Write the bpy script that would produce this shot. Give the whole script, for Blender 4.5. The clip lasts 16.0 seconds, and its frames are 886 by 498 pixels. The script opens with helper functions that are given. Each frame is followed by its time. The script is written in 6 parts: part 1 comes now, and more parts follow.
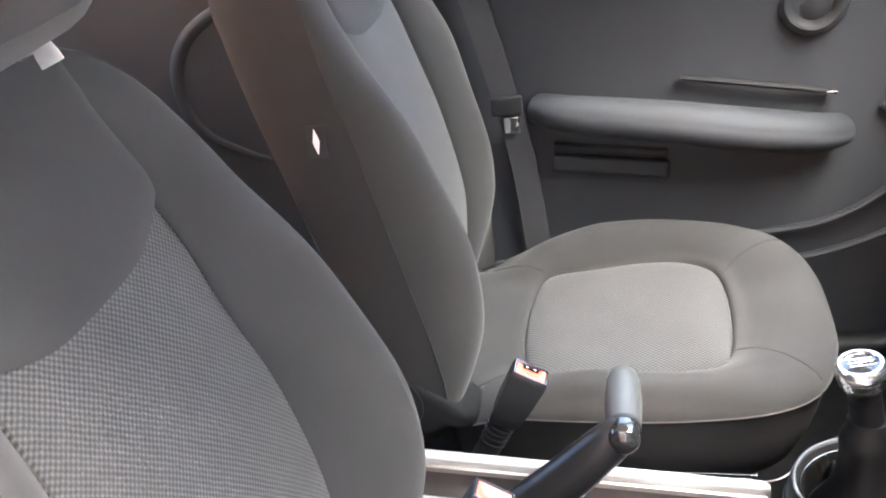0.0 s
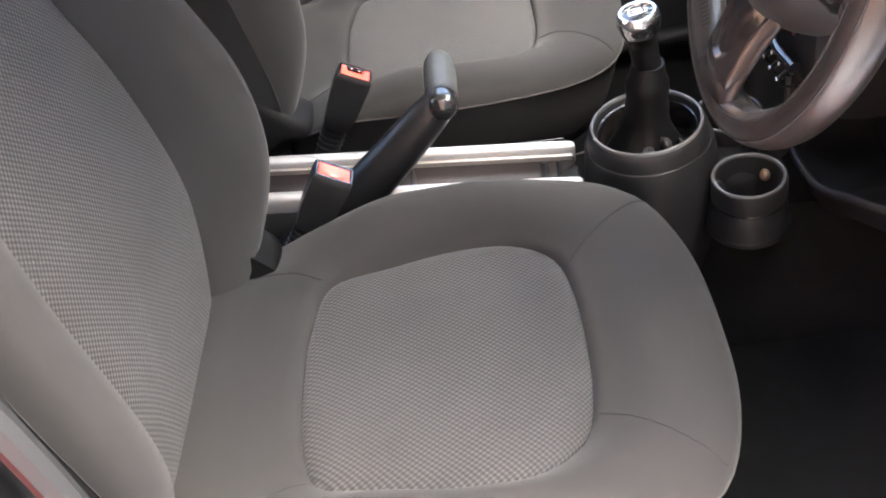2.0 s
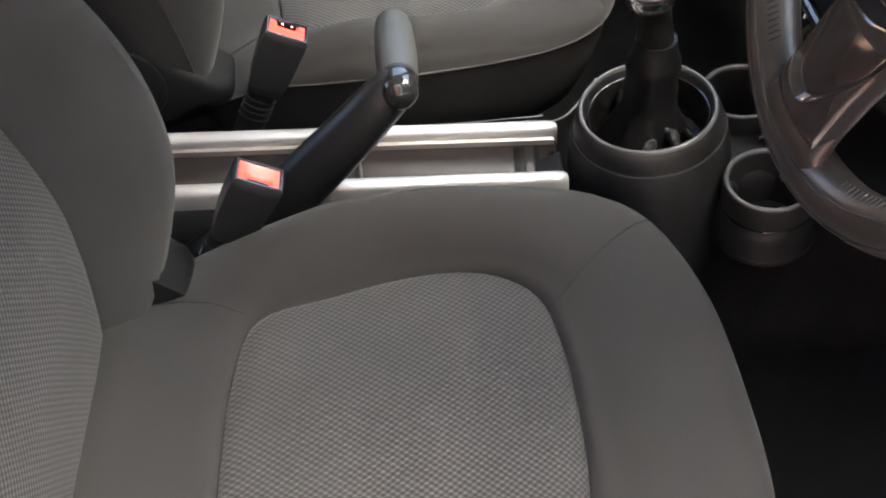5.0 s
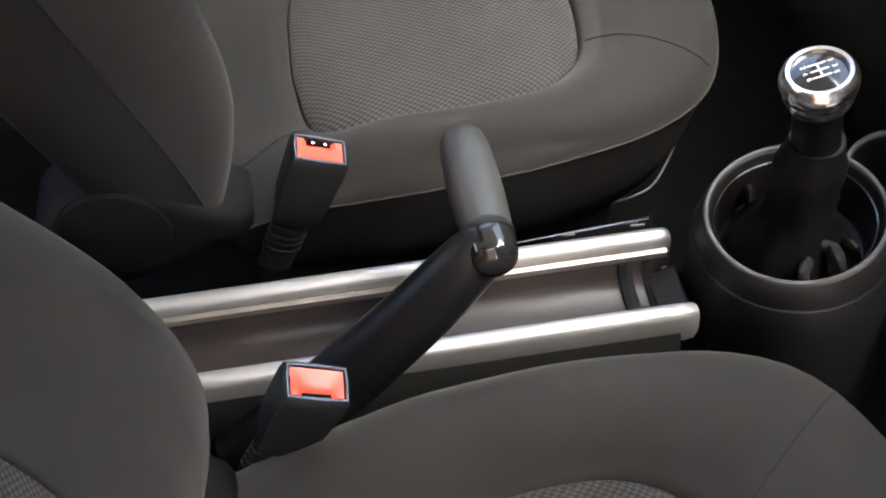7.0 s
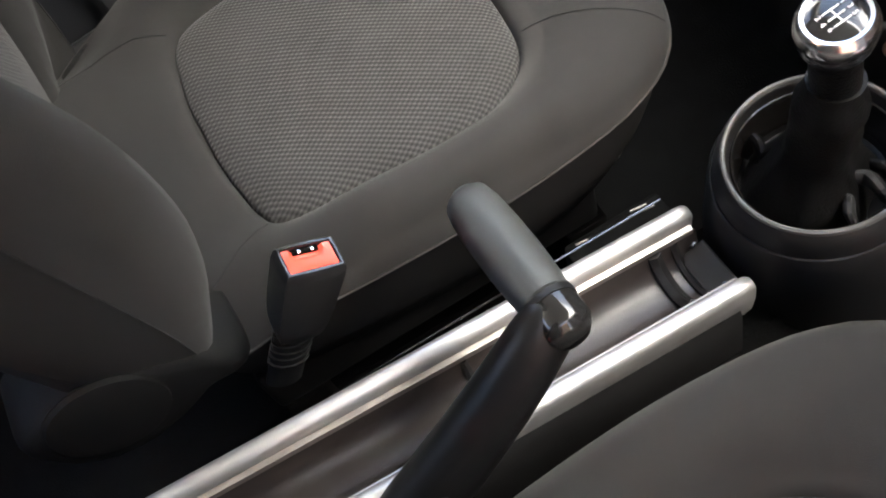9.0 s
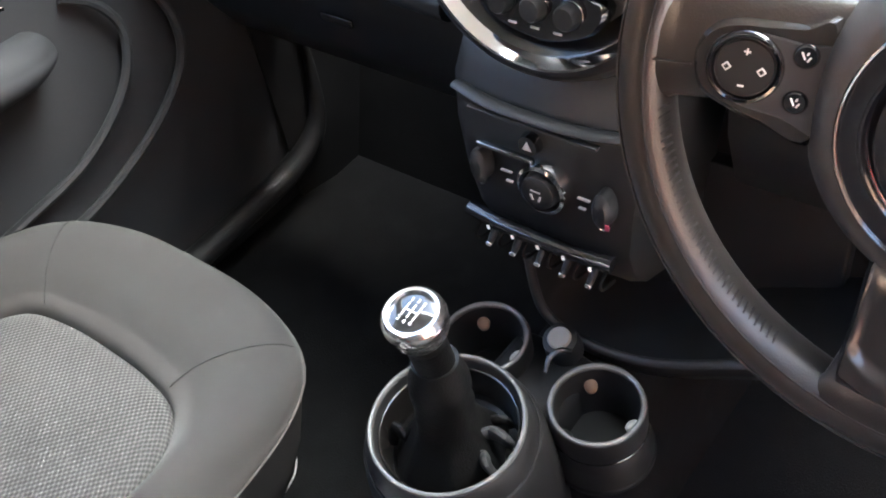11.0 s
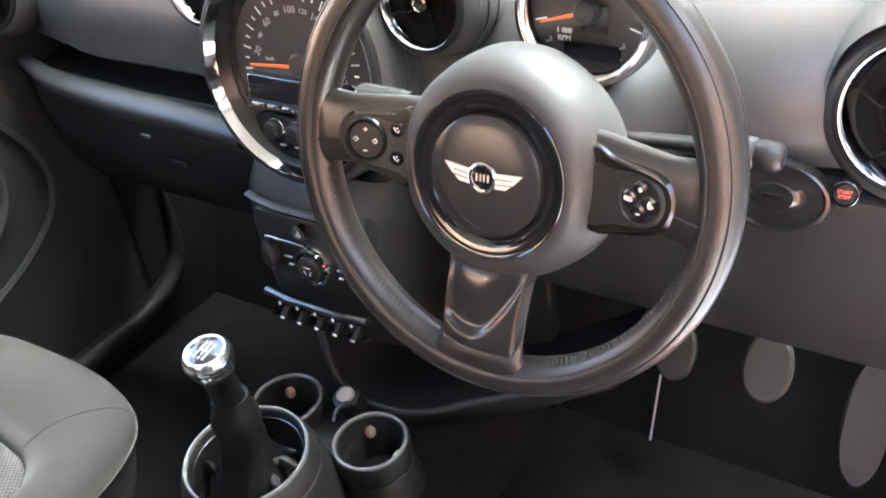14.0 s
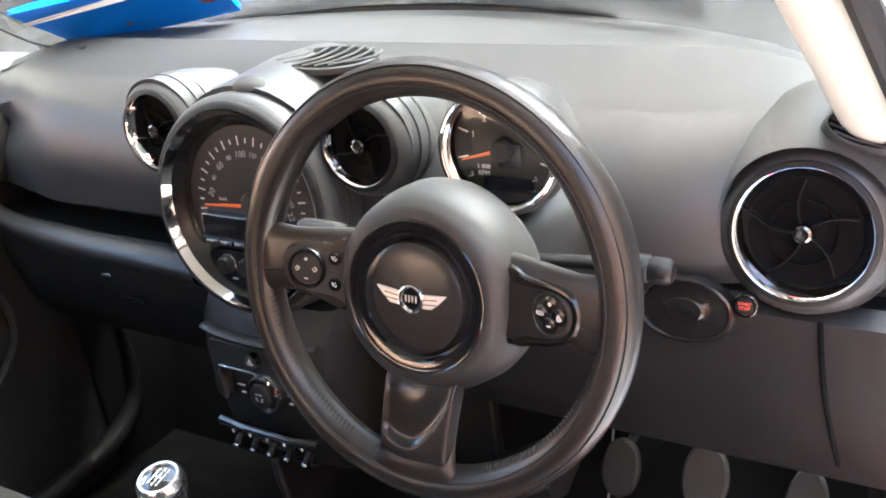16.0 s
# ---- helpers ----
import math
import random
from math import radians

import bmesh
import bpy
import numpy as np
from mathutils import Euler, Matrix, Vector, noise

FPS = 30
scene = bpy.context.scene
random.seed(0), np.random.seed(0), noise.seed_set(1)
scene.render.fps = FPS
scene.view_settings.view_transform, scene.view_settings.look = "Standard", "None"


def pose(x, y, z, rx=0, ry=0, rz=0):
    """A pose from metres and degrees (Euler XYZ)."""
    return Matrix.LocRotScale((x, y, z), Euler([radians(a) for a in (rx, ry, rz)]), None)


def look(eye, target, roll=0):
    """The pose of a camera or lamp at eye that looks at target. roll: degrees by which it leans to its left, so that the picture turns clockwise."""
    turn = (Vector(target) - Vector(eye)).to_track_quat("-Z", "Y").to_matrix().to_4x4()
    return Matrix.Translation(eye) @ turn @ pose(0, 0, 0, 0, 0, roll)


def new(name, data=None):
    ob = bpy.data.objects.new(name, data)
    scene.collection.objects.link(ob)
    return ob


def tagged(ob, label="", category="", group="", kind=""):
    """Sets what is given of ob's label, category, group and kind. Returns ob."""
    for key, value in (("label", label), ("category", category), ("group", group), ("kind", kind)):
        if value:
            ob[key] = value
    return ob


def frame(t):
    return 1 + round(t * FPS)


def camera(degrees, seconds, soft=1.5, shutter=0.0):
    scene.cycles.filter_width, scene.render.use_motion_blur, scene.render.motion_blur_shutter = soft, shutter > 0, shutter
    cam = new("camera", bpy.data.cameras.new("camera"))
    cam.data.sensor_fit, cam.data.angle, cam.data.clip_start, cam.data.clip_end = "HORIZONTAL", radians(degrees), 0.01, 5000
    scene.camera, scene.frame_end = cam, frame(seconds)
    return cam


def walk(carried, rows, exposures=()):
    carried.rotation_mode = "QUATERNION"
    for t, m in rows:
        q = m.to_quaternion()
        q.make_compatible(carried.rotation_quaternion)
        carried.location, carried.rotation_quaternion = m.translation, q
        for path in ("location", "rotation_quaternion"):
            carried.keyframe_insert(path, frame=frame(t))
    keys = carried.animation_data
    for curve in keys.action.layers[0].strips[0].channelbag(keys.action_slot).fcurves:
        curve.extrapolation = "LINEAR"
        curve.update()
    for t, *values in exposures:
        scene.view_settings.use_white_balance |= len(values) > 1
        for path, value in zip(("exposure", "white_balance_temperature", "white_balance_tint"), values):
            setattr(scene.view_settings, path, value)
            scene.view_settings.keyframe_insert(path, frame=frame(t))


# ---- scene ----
# ---------------------------------------------------------------- camera
cam = camera(50.16, 16.0, soft=1.9)
PATH = [
    (0, (0.8850, 0.3116, 1.1320), (0.3704, 0.1790, 0.8535), -8.80),
    (0.5, (0.9151, 0.3291, 1.1057), (0.4124, 0.2148, 0.7988), -9.31),
    (1, (0.9613, 0.3341, 1.1018), (0.4806, 0.2438, 0.7542), -9.87),
    (1.5, (1.0122, 0.3299, 1.0980), (0.5334, 0.2730, 0.7409), -9.70),
    (2, (1.0478, 0.3233, 1.0766), (0.5978, 0.2834, 0.6818), -10.81),
    (2.5, (1.0727, 0.3056, 1.0618), (0.6431, 0.2959, 0.6430), -9.92),
    (3, (1.0841, 0.3088, 1.0384), (0.6565, 0.3087, 0.6174), -10.91),
    (3.2, (1.0840, 0.3020, 1.0340), (0.6565, 0.3140, 0.6130), -10.15),
    (5.3, (0.7080, 0.3060, 1.0190), (0.3233, 0.2980, 0.5590), -6.84),
    (5.5, (0.6709, 0.3062, 1.0150), (0.2933, 0.3024, 0.5487), -6.64),
    (6, (0.6048, 0.2924, 1.0043), (0.2307, 0.3017, 0.5353), -6.73),
    (6.5, (0.5306, 0.2706, 0.9894), (0.1610, 0.2801, 0.5168), -7.76),
    (7, (0.4647, 0.2424, 0.9840), (0.0977, 0.2349, 0.5094), -12.42),
    (7.5, (0.4153, 0.2255, 0.9859), (0.0585, 0.2225, 0.5036), -16.69),
    (8, (0.3796, 0.2050, 0.9875), (0.0345, 0.2052, 0.4967), -22.75),
    (8.5, (0.3273, 0.1835, 0.9928), (0.0022, 0.2071, 0.4891), -21.69),
    (9, (0.3070, 0.1830, 0.9942), (-0.0099, 0.2261, 0.4865), -24.58),
    (9.5, (0.2939, 0.1857, 0.9865), (-0.0074, 0.3193, 0.4851), -18.41),
    (10, (0.3083, 0.1974, 1.0014), (-0.0082, 0.4122, 0.5391), -13.45),
    (12.3, (0.5100, 0.1340, 1.0875), (0.2180, 0.4926, 0.7055), -11.30),
    (12.5, (0.5260, 0.1152, 1.0941), (0.2312, 0.4850, 0.7248), -11.00),
    (13, (0.5724, 0.0984, 1.1140), (0.2760, 0.4858, 0.7646), -10.83),
    (13.5, (0.6300, 0.0710, 1.1146), (0.3387, 0.4622, 0.7652), -9.34),
    (14, (0.6824, 0.0452, 1.1060), (0.3826, 0.4454, 0.7745), -7.93),
    (14.5, (0.7064, 0.0223, 1.1047), (0.4013, 0.4424, 0.8041), -7.15),
    (15, (0.7263, 0.0165, 1.1111), (0.4306, 0.4504, 0.8208), -7.09),
    (15.5, (0.7340, 0.0095, 1.1177), (0.4359, 0.4503, 0.8406), -7.77),
    (16, (0.7448, 0.0043, 1.1264), (0.4479, 0.4564, 0.8667), -7.86),
]
walk(cam, [(t, look(eye, target, roll)) for t, eye, target, roll in PATH],
     exposures=[(0, 5.0, 6100, 7), (1.5, 4.4, 6300, 9), (3.0, 4.0, 6300, 9), (5.5, 3.7, 6400, 5), (7.5, 3.45, 6400, 7), (9.0, 3.45, 6400, 6), (10.0, 3.95, 6000, 4),
                (12.5, 4.9, 5900, 2), (14.5, 4.7, 5900, 1), (15.5, 4.38, 5950, 2), (16, 4.07, 6000, 2)])

# ---------------------------------------------------------------- light
world = bpy.data.worlds.new("sky")
scene.world = world
world.use_nodes = True
wn, wl = world.node_tree.nodes, world.node_tree.links
sky = wn.new("ShaderNodeTexSky")
sky.sky_type = 'NISHITA'
sky.sun_disc = False
sky.sun_elevation = radians(61)
sky.sun_rotation = radians(22)
sky.air_density = 0.8
sky.dust_density = 5.0
wl.new(sky.outputs[0], wn["Background"].inputs[0])
wn["Background"].inputs[1].default_value = 0.15
sun = new("sun", bpy.data.lights.new("sun", 'SUN'))
sun.data.energy = 0.9
sun.data.angle = radians(65)
sun.data.color = (1.0, 0.95, 0.88)
sun.matrix_world = look((0.85, 2.1, 4.1), (0, 0, 0))

# ---------------------------------------------------------------- materials


def material(name, base, rough=0.5, metal=0.0, grain=0.0, scale=600.0, vary=0.12, patch=7.0, kind="noise", coat=0.0, sheen=0.0, spec=0.5):
    """A surface with fine grain in its relief and a slow variation in colour and gloss."""
    m = bpy.data.materials.new(name)
    m.use_nodes = True
    nt = m.node_tree
    b = nt.nodes["Principled BSDF"]
    b.inputs["Roughness"].default_value = rough
    b.inputs["Metallic"].default_value = metal
    b.inputs["Coat Weight"].default_value = coat
    b.inputs["Sheen Weight"].default_value = sheen
    b.inputs["Specular IOR Level"].default_value = spec
    co = nt.nodes.new("ShaderNodeTexCoord")
    big = nt.nodes.new("ShaderNodeTexNoise")
    big.inputs["Scale"].default_value = patch
    big.inputs["Detail"].default_value = 4
    nt.links.new(co.outputs["Object"], big.inputs["Vector"])
    ramp = nt.nodes.new("ShaderNodeMapRange")
    ramp.inputs["From Min"].default_value, ramp.inputs["From Max"].default_value = 0.3, 0.7
    ramp.inputs["To Min"].default_value, ramp.inputs["To Max"].default_value = 1 - vary, 1 + vary
    nt.links.new(big.outputs["Fac"], ramp.inputs["Value"])
    mul = nt.nodes.new("ShaderNodeVectorMath")
    mul.operation = 'SCALE'
    mul.inputs[0].default_value = base
    nt.links.new(ramp.outputs[0], mul.inputs["Scale"])
    nt.links.new(mul.outputs[0], b.inputs["Base Color"])
    rr = nt.nodes.new("ShaderNodeMath")
    rr.operation = 'MULTIPLY'
    rr.inputs[1].default_value = rough
    rr.use_clamp = True
    nt.links.new(ramp.outputs[0], rr.inputs[0])
    nt.links.new(rr.outputs[0], b.inputs["Roughness"])
    if grain:
        if kind == "leather":
            fine = nt.nodes.new("ShaderNodeTexVoronoi")
            fine.feature = 'F1'
            out = fine.outputs["Distance"]
        else:
            fine = nt.nodes.new("ShaderNodeTexNoise")
            fine.inputs["Detail"].default_value = 3
            out = fine.outputs["Fac"]
        fine.inputs["Scale"].default_value = scale
        nt.links.new(co.outputs["Object"], fine.inputs["Vector"])
        bump = nt.nodes.new("ShaderNodeBump")
        bump.inputs["Strength"].default_value = grain
        bump.inputs["Distance"].default_value = 0.001
        nt.links.new(out, bump.inputs["Height"])
        nt.links.new(bump.outputs[0], b.inputs["Normal"])
    return m


def knit(name, dark, light, pitch):
    """Woven mesh cloth: rows of small raised dots, each second row shifted by half a step."""
    m = bpy.data.materials.new(name)
    m.use_nodes = True
    nt = m.node_tree
    b = nt.nodes["Principled BSDF"]
    b.inputs["Roughness"].default_value = 0.85
    b.inputs["Sheen Weight"].default_value = 0.05

    def math_node(op, a, c=None):
        n = nt.nodes.new("ShaderNodeMath")
        n.operation = op
        for i, v in enumerate((a, c)):
            if v is None:
                continue
            if isinstance(v, (int, float)):
                n.inputs[i].default_value = v
            else:
                nt.links.new(v, n.inputs[i])
        return n.outputs[0]
    co = nt.nodes.new("ShaderNodeTexCoord")
    sep = nt.nodes.new("ShaderNodeSeparateXYZ")
    nt.links.new(co.outputs["Object"], sep.inputs[0])
    k = 2 * math.pi / pitch
    u = math_node('MULTIPLY', sep.outputs[0], k)
    v = math_node('MULTIPLY', math_node('SUBTRACT', sep.outputs[1], sep.outputs[2]), k * 0.8)
    a = math_node('COSINE', math_node('ADD', u, v))
    c = math_node('COSINE', math_node('SUBTRACT', u, v))
    h = math_node('MULTIPLY', math_node('ADD', math_node('ADD', a, c), 2.0), 0.25)
    h = math_node('POWER', h, 1.4)
    noise_t = nt.nodes.new("ShaderNodeTexNoise")
    noise_t.inputs["Scale"].default_value = 9
    nt.links.new(co.outputs["Object"], noise_t.inputs["Vector"])
    f = math_node('MULTIPLY', h, math_node('ADD', math_node('MULTIPLY', noise_t.outputs["Fac"], 0.8), 0.6))
    mix = nt.nodes.new("ShaderNodeMix")
    mix.data_type = 'RGBA'
    mix.inputs[6].default_value = (*dark, 1)
    mix.inputs[7].default_value = (*light, 1)
    nt.links.new(f, mix.inputs[0])
    nt.links.new(mix.outputs[2], b.inputs["Base Color"])
    bump = nt.nodes.new("ShaderNodeBump")
    bump.inputs["Strength"].default_value = 0.6
    bump.inputs["Distance"].default_value = 0.0012
    nt.links.new(h, bump.inputs["Height"])
    nt.links.new(bump.outputs[0], b.inputs["Normal"])
    return m


def plain(name, base, rough=0.5, metal=0.0, emit=0.0, coat=0.0):
    m = bpy.data.materials.new(name)
    m.use_nodes = True
    b = m.node_tree.nodes["Principled BSDF"]
    b.inputs["Base Color"].default_value = (*base, 1)
    b.inputs["Roughness"].default_value = rough
    b.inputs["Metallic"].default_value = metal
    b.inputs["Coat Weight"].default_value = coat
    if emit:
        b.inputs["Emission Color"].default_value = (*base, 1)
        b.inputs["Emission Strength"].default_value = emit
    return m


CLOTH = material("seat_cloth", (0.0285, 0.0272, 0.0264), 0.9, grain=0.35, scale=1400, vary=0.10, sheen=0.06, spec=0.15)
CLOTH_TOP = material("seat_cloth_light", (0.0292, 0.0278, 0.0268), 0.88, grain=0.35, scale=1400, vary=0.10, sheen=0.06, spec=0.15)
MESH = knit("seat_mesh_cloth", (0.0085, 0.0081, 0.0079), (0.068, 0.0643, 0.062), 0.0060)
SIDESHADE = material("seat_side_cloth_shaded", (0.0220, 0.0211, 0.0206), 0.85, grain=0.3, scale=1200, vary=0.12, spec=0.2)
SKIRTSHADE = material("skirt_cloth_shaded", (0.0185, 0.018, 0.0176), 0.92, grain=0.25, scale=1400, spec=0.12)
# Near-black that puts deep shade into the colour of openings and hidden parts.
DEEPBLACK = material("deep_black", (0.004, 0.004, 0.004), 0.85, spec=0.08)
SEAM = material("seam_thread", (0.014, 0.0135, 0.0135), 0.9)
PIPING = material("seam_piping_grey", (0.052, 0.046, 0.044), 0.8)
PLASTIC = material("black_plastic", (0.0105, 0.0105, 0.011), 0.42, grain=0.15, scale=1800, vary=0.15, spec=0.35)
PLASTIC_DULL = material("dull_black_plastic", (0.0105, 0.0105, 0.011), 0.55, grain=0.2, scale=1500, vary=0.15, spec=0.25)
DASH = material("dash_skin", (0.036, 0.036, 0.036), 0.42, grain=0.07, scale=800, vary=0.08, kind="leather")
HUBDISC = material("hub_disc_plastic", (0.018, 0.017, 0.017), 0.26, grain=0.05, scale=1400, vary=0.05)
DASH_LOW = material("lower_dash_plastic", (0.0090, 0.0090, 0.0095), 0.42, grain=0.14, scale=700, vary=0.08, kind="leather")
DOORSKIN = material("door_card_skin", (0.020, 0.021, 0.0235), 0.62, grain=0.2, scale=700, vary=0.12, kind="leather", spec=0.35)
GLOSS = material("gloss_black_trim", (0.008, 0.008, 0.009), 0.11, vary=0.05, coat=0.5)
DARKCHROME = material("dark_chrome", (0.22, 0.215, 0.21), 0.10, 1.0, vary=0.05)
LEVEREND = material("lever_end_gloss", (0.012, 0.012, 0.012), 0.14, vary=0.08, coat=0.4)
SATINLIP = material("satin_lip", (0.42, 0.385, 0.36), 0.4, 0.9, grain=0.08, scale=900, vary=0.1)
RIMGREY = material("rim_grey", (0.10, 0.10, 0.10), 0.24, vary=0.08)
CHROME = material("chrome", (0.74, 0.74, 0.75), 0.06, 1.0, vary=0.05)
TABGREY = material("tab_grey", (0.22, 0.21, 0.20), 0.5)
SATIN = material("satin_aluminium", (0.60, 0.588, 0.575), 0.44, 0.9, grain=0.08, scale=900, vary=0.06)
GREYPLASTIC = material("grey_plastic", (0.026, 0.026, 0.027), 0.45, grain=0.15, scale=1200, spec=0.35)
BOOT = material("gear_boot_leather", (0.0035, 0.0035, 0.0036), 0.42, grain=0.3, scale=500, vary=0.2, kind="leather", spec=0.22)
HINGE = material("hinge_plastic", (0.0065, 0.0065, 0.0068), 0.6, grain=0.2, scale=1500, vary=0.15, spec=0.14)
VANE = material("vent_vane_black", (0.006, 0.006, 0.006), 0.45, vary=0.1, spec=0.25)
TABWARM = material("tab_warm_lit", (0.13, 0.085, 0.06), 0.5)
PODBLACK = material("button_pod_black", (0.0085, 0.0078, 0.0075), 0.2, vary=0.06, spec=0.6)
LEATHER = material("wheel_leather", (0.0135, 0.0115, 0.0105), 0.33, grain=0.10, scale=750, vary=0.15, kind="leather", spec=0.62)
HUBSKIN = material("airbag_cover", (0.0235, 0.0232, 0.023), 0.50, grain=0.15, scale=1400, vary=0.05)
GRIPSKIN = material("handbrake_grip", (0.043, 0.045, 0.0445), 0.42, grain=0.35, scale=1500, vary=0.06)
RED = plain("buckle_red", (0.85, 0.09, 0.055), 0.35)
WEBBING = material("belt_webbing", (0.03, 0.03, 0.032), 0.8, grain=0.4, scale=900)
CARPET = material("carpet", (0.0060, 0.0060, 0.0062), 0.97, grain=0.9, scale=420, vary=0.35, patch=14, spec=0.1)
TRAY = material("tray_liner", (0.020, 0.016, 0.0148), 0.33, grain=0.2, scale=900)
PAINT = material("red_paint", (0.52, 0.016, 0.010), 0.25, vary=0.04, coat=0.8)
RUBBER = material("rubber_seal", (0.012, 0.012, 0.012), 0.7)
CREAM = material("cream_trim_cloth", (0.53, 0.525, 0.465), 0.9, grain=0.25, scale=1100, vary=0.05)
PEDAL = material("pedal_rubber", (0.020, 0.0192, 0.018), 0.7, grain=0.5, scale=300, vary=0.3)
GRIPBLACK = material("lever_black", (0.006, 0.006, 0.0065), 0.36, grain=0.1, scale=1600, vary=0.1, spec=0.35)
WARMWALL = material("warm_wall_render", (0.64, 0.42, 0.28), 0.85, grain=0.4, scale=40, vary=0.12, patch=1.5)
BLOCKERGREY = material("blocker_grey_render", (0.06, 0.059, 0.058), 0.9, grain=0.4, scale=40, vary=0.12, patch=1.5)
WINGSILVER = material("badge_silver", (0.85, 0.85, 0.85), 0.38, 0.85, vary=0.04)
KNOBCHROME = material("knob_chrome", (0.92, 0.92, 0.92), 0.2, 1.0, vary=0.04)
WHITE = plain("print_white", (0.75, 0.75, 0.75), 0.5)
GREYPRINT = plain("print_grey", (0.35, 0.35, 0.36), 0.5)
# A little emission is added so the orange needles read brighter.
ORANGE = plain("needle_orange", (0.50, 0.10, 0.02), 0.4, emit=0.03)
DARKRED = plain("print_dark_red", (0.22, 0.03, 0.06), 0.5)
INSERT = material("spoke_insert_satin", (0.040, 0.0370, 0.0355), 0.20, 0.55, vary=0.08)
STALKGREY = material("stalk_grey", (0.024, 0.024, 0.024), 0.25, 0.0, vary=0.08)
REDPRINT = plain("print_red", (0.8, 0.12, 0.08), 0.5)
DIALFACE = material("dial_face", (0.036, 0.033, 0.031), 0.35, vary=0.05)
SCREEN = plain("display_glass", (0.012, 0.012, 0.014), 0.1, coat=0.5)
BLUE = material("blue_sticker", (0.010, 0.20, 0.85), 0.4, vary=0.05)
CONCRETE = material("yard_concrete", (0.85, 0.85, 0.84), 0.85, grain=0.5, scale=60, vary=0.04, patch=2)


def glass(name, tint=(1, 1, 1)):
    m = bpy.data.materials.new(name)
    m.use_nodes = True
    b = m.node_tree.nodes["Principled BSDF"]
    b.inputs["Base Color"].default_value = (*tint, 1)
    b.inputs["Transmission Weight"].default_value = 1.0
    b.inputs["Roughness"].default_value = 0.0
    b.inputs["IOR"].default_value = 1.45
    return m


GLASS = glass("window_glass", (0.95, 0.98, 0.97))

# ---------------------------------------------------------------- mesh tools


def part(name, bm, mat, parent=None, label="", smooth=True):
    me = bpy.data.meshes.new(name)
    bmesh.ops.recalc_face_normals(bm, faces=bm.faces)
    bm.to_mesh(me)
    bm.free()
    for p in me.polygons:
        p.use_smooth = smooth
    me.materials.append(mat)
    ob = new(name, me)
    if smooth:
        me.set_sharp_from_angle(angle=radians(40))
    if parent:
        ob.parent = parent
        root = parent if parent.type == 'EMPTY' else parent.parent
        ob.matrix_parent_inverse = Matrix.Translation(root.location).inverted() if root else Matrix()
        if parent.type != 'EMPTY':
            ob.matrix_parent_inverse = Matrix()
    if label:
        ob["label"] = label
    return ob


def thing(name, at, label, category, group="", kind=""):
    ob = new(name)
    ob.empty_display_size = 0.05
    ob.location = at
    return tagged(ob, label, category, group, kind)


def shift(bm, m):
    bmesh.ops.transform(bm, matrix=m, verts=bm.verts)
    return bm


def loft(rings, closed=True, cap0=False, cap1=False):
    bm = bmesh.new()
    vs = [[bm.verts.new(p) for p in r] for r in rings]
    n = len(rings[0])
    for a, b in zip(vs, vs[1:]):
        for i in range(n if closed else n - 1):
            j = (i + 1) % n
            bm.faces.new((a[i], a[j], b[j], b[i]))
    if cap0:
        bm.faces.new(vs[0][::-1])
    if cap1:
        bm.faces.new(vs[-1])
    return bm


def lathe(profile, n=32, m=None, a0=0.0, a1=360.0):
    """Turns (r, z) round z; open where the angle is not a full turn."""
    full = abs(a1 - a0 - 360) < 0.01
    k = n if full else n + 1
    rings = []
    for r, z in profile:
        r = max(r, 0.00005)
        rings.append([Vector((r * math.cos(radians(a0 + (a1 - a0) * i / n)), r * math.sin(radians(a0 + (a1 - a0) * i / n)), z)) for i in range(k)])
    bm = loft(rings, full)
    return shift(bm, m) if m else bm


def sweep(path, radius, n=10, flat=1.0, caps=True, ref=None):
    """A tube along points; radius a number or one for each point."""
    pts = [Vector(p) for p in path]
    rad = radius if isinstance(radius, (list, tuple)) else [radius] * len(pts)
    side = None
    rings = []
    for i, p in enumerate(pts):
        d = (pts[min(i + 1, len(pts) - 1)] - pts[max(i - 1, 0)]).normalized()
        if side is None:
            up = Vector(ref) if ref else (Vector((0, 0, 1)) if abs(d.z) < 0.9 else Vector((1, 0, 0)))
            side = d.cross(up).normalized()
        else:
            side = (side - d * side.dot(d)).normalized()
        nrm = side.cross(d)
        rings.append([p + rad[i] * (math.cos(2 * math.pi * k / n) * side + flat * math.sin(2 * math.pi * k / n) * nrm) for k in range(n)])
    return loft(rings, True, caps, caps)


def smoothline(pts, n=8, closed=False):
    """Catmull-Rom through the points."""
    p = [Vector(q) for q in pts]
    out = []
    m = len(p)
    for i in range(m if closed else m - 1):
        a, b, c, d = (p[(i - 1) % m], p[i], p[(i + 1) % m], p[(i + 2) % m]) if closed else (p[max(i - 1, 0)], p[i], p[i + 1], p[min(i + 2, m - 1)])
        for k in range(n):
            t = k / n
            out.append(0.5 * (2 * b + (c - a) * t + (2 * a - 5 * b + 4 * c - d) * t * t + (3 * b - a - 3 * c + d) * t ** 3))
    if not closed:
        out.append(p[-1])
    return out


def block(sx, sy, sz, bevel=0.004, m=None, seg=3):
    bm = bmesh.new()
    bmesh.ops.create_cube(bm, size=1)
    bmesh.ops.scale(bm, vec=(sx, sy, sz), verts=bm.verts)
    if bevel:
        bmesh.ops.bevel(bm, geom=bm.edges[:], offset=min(bevel, 0.49 * min(sx, sy, sz)), segments=seg, affect='EDGES', profile=0.6)
    return shift(bm, m) if m else bm


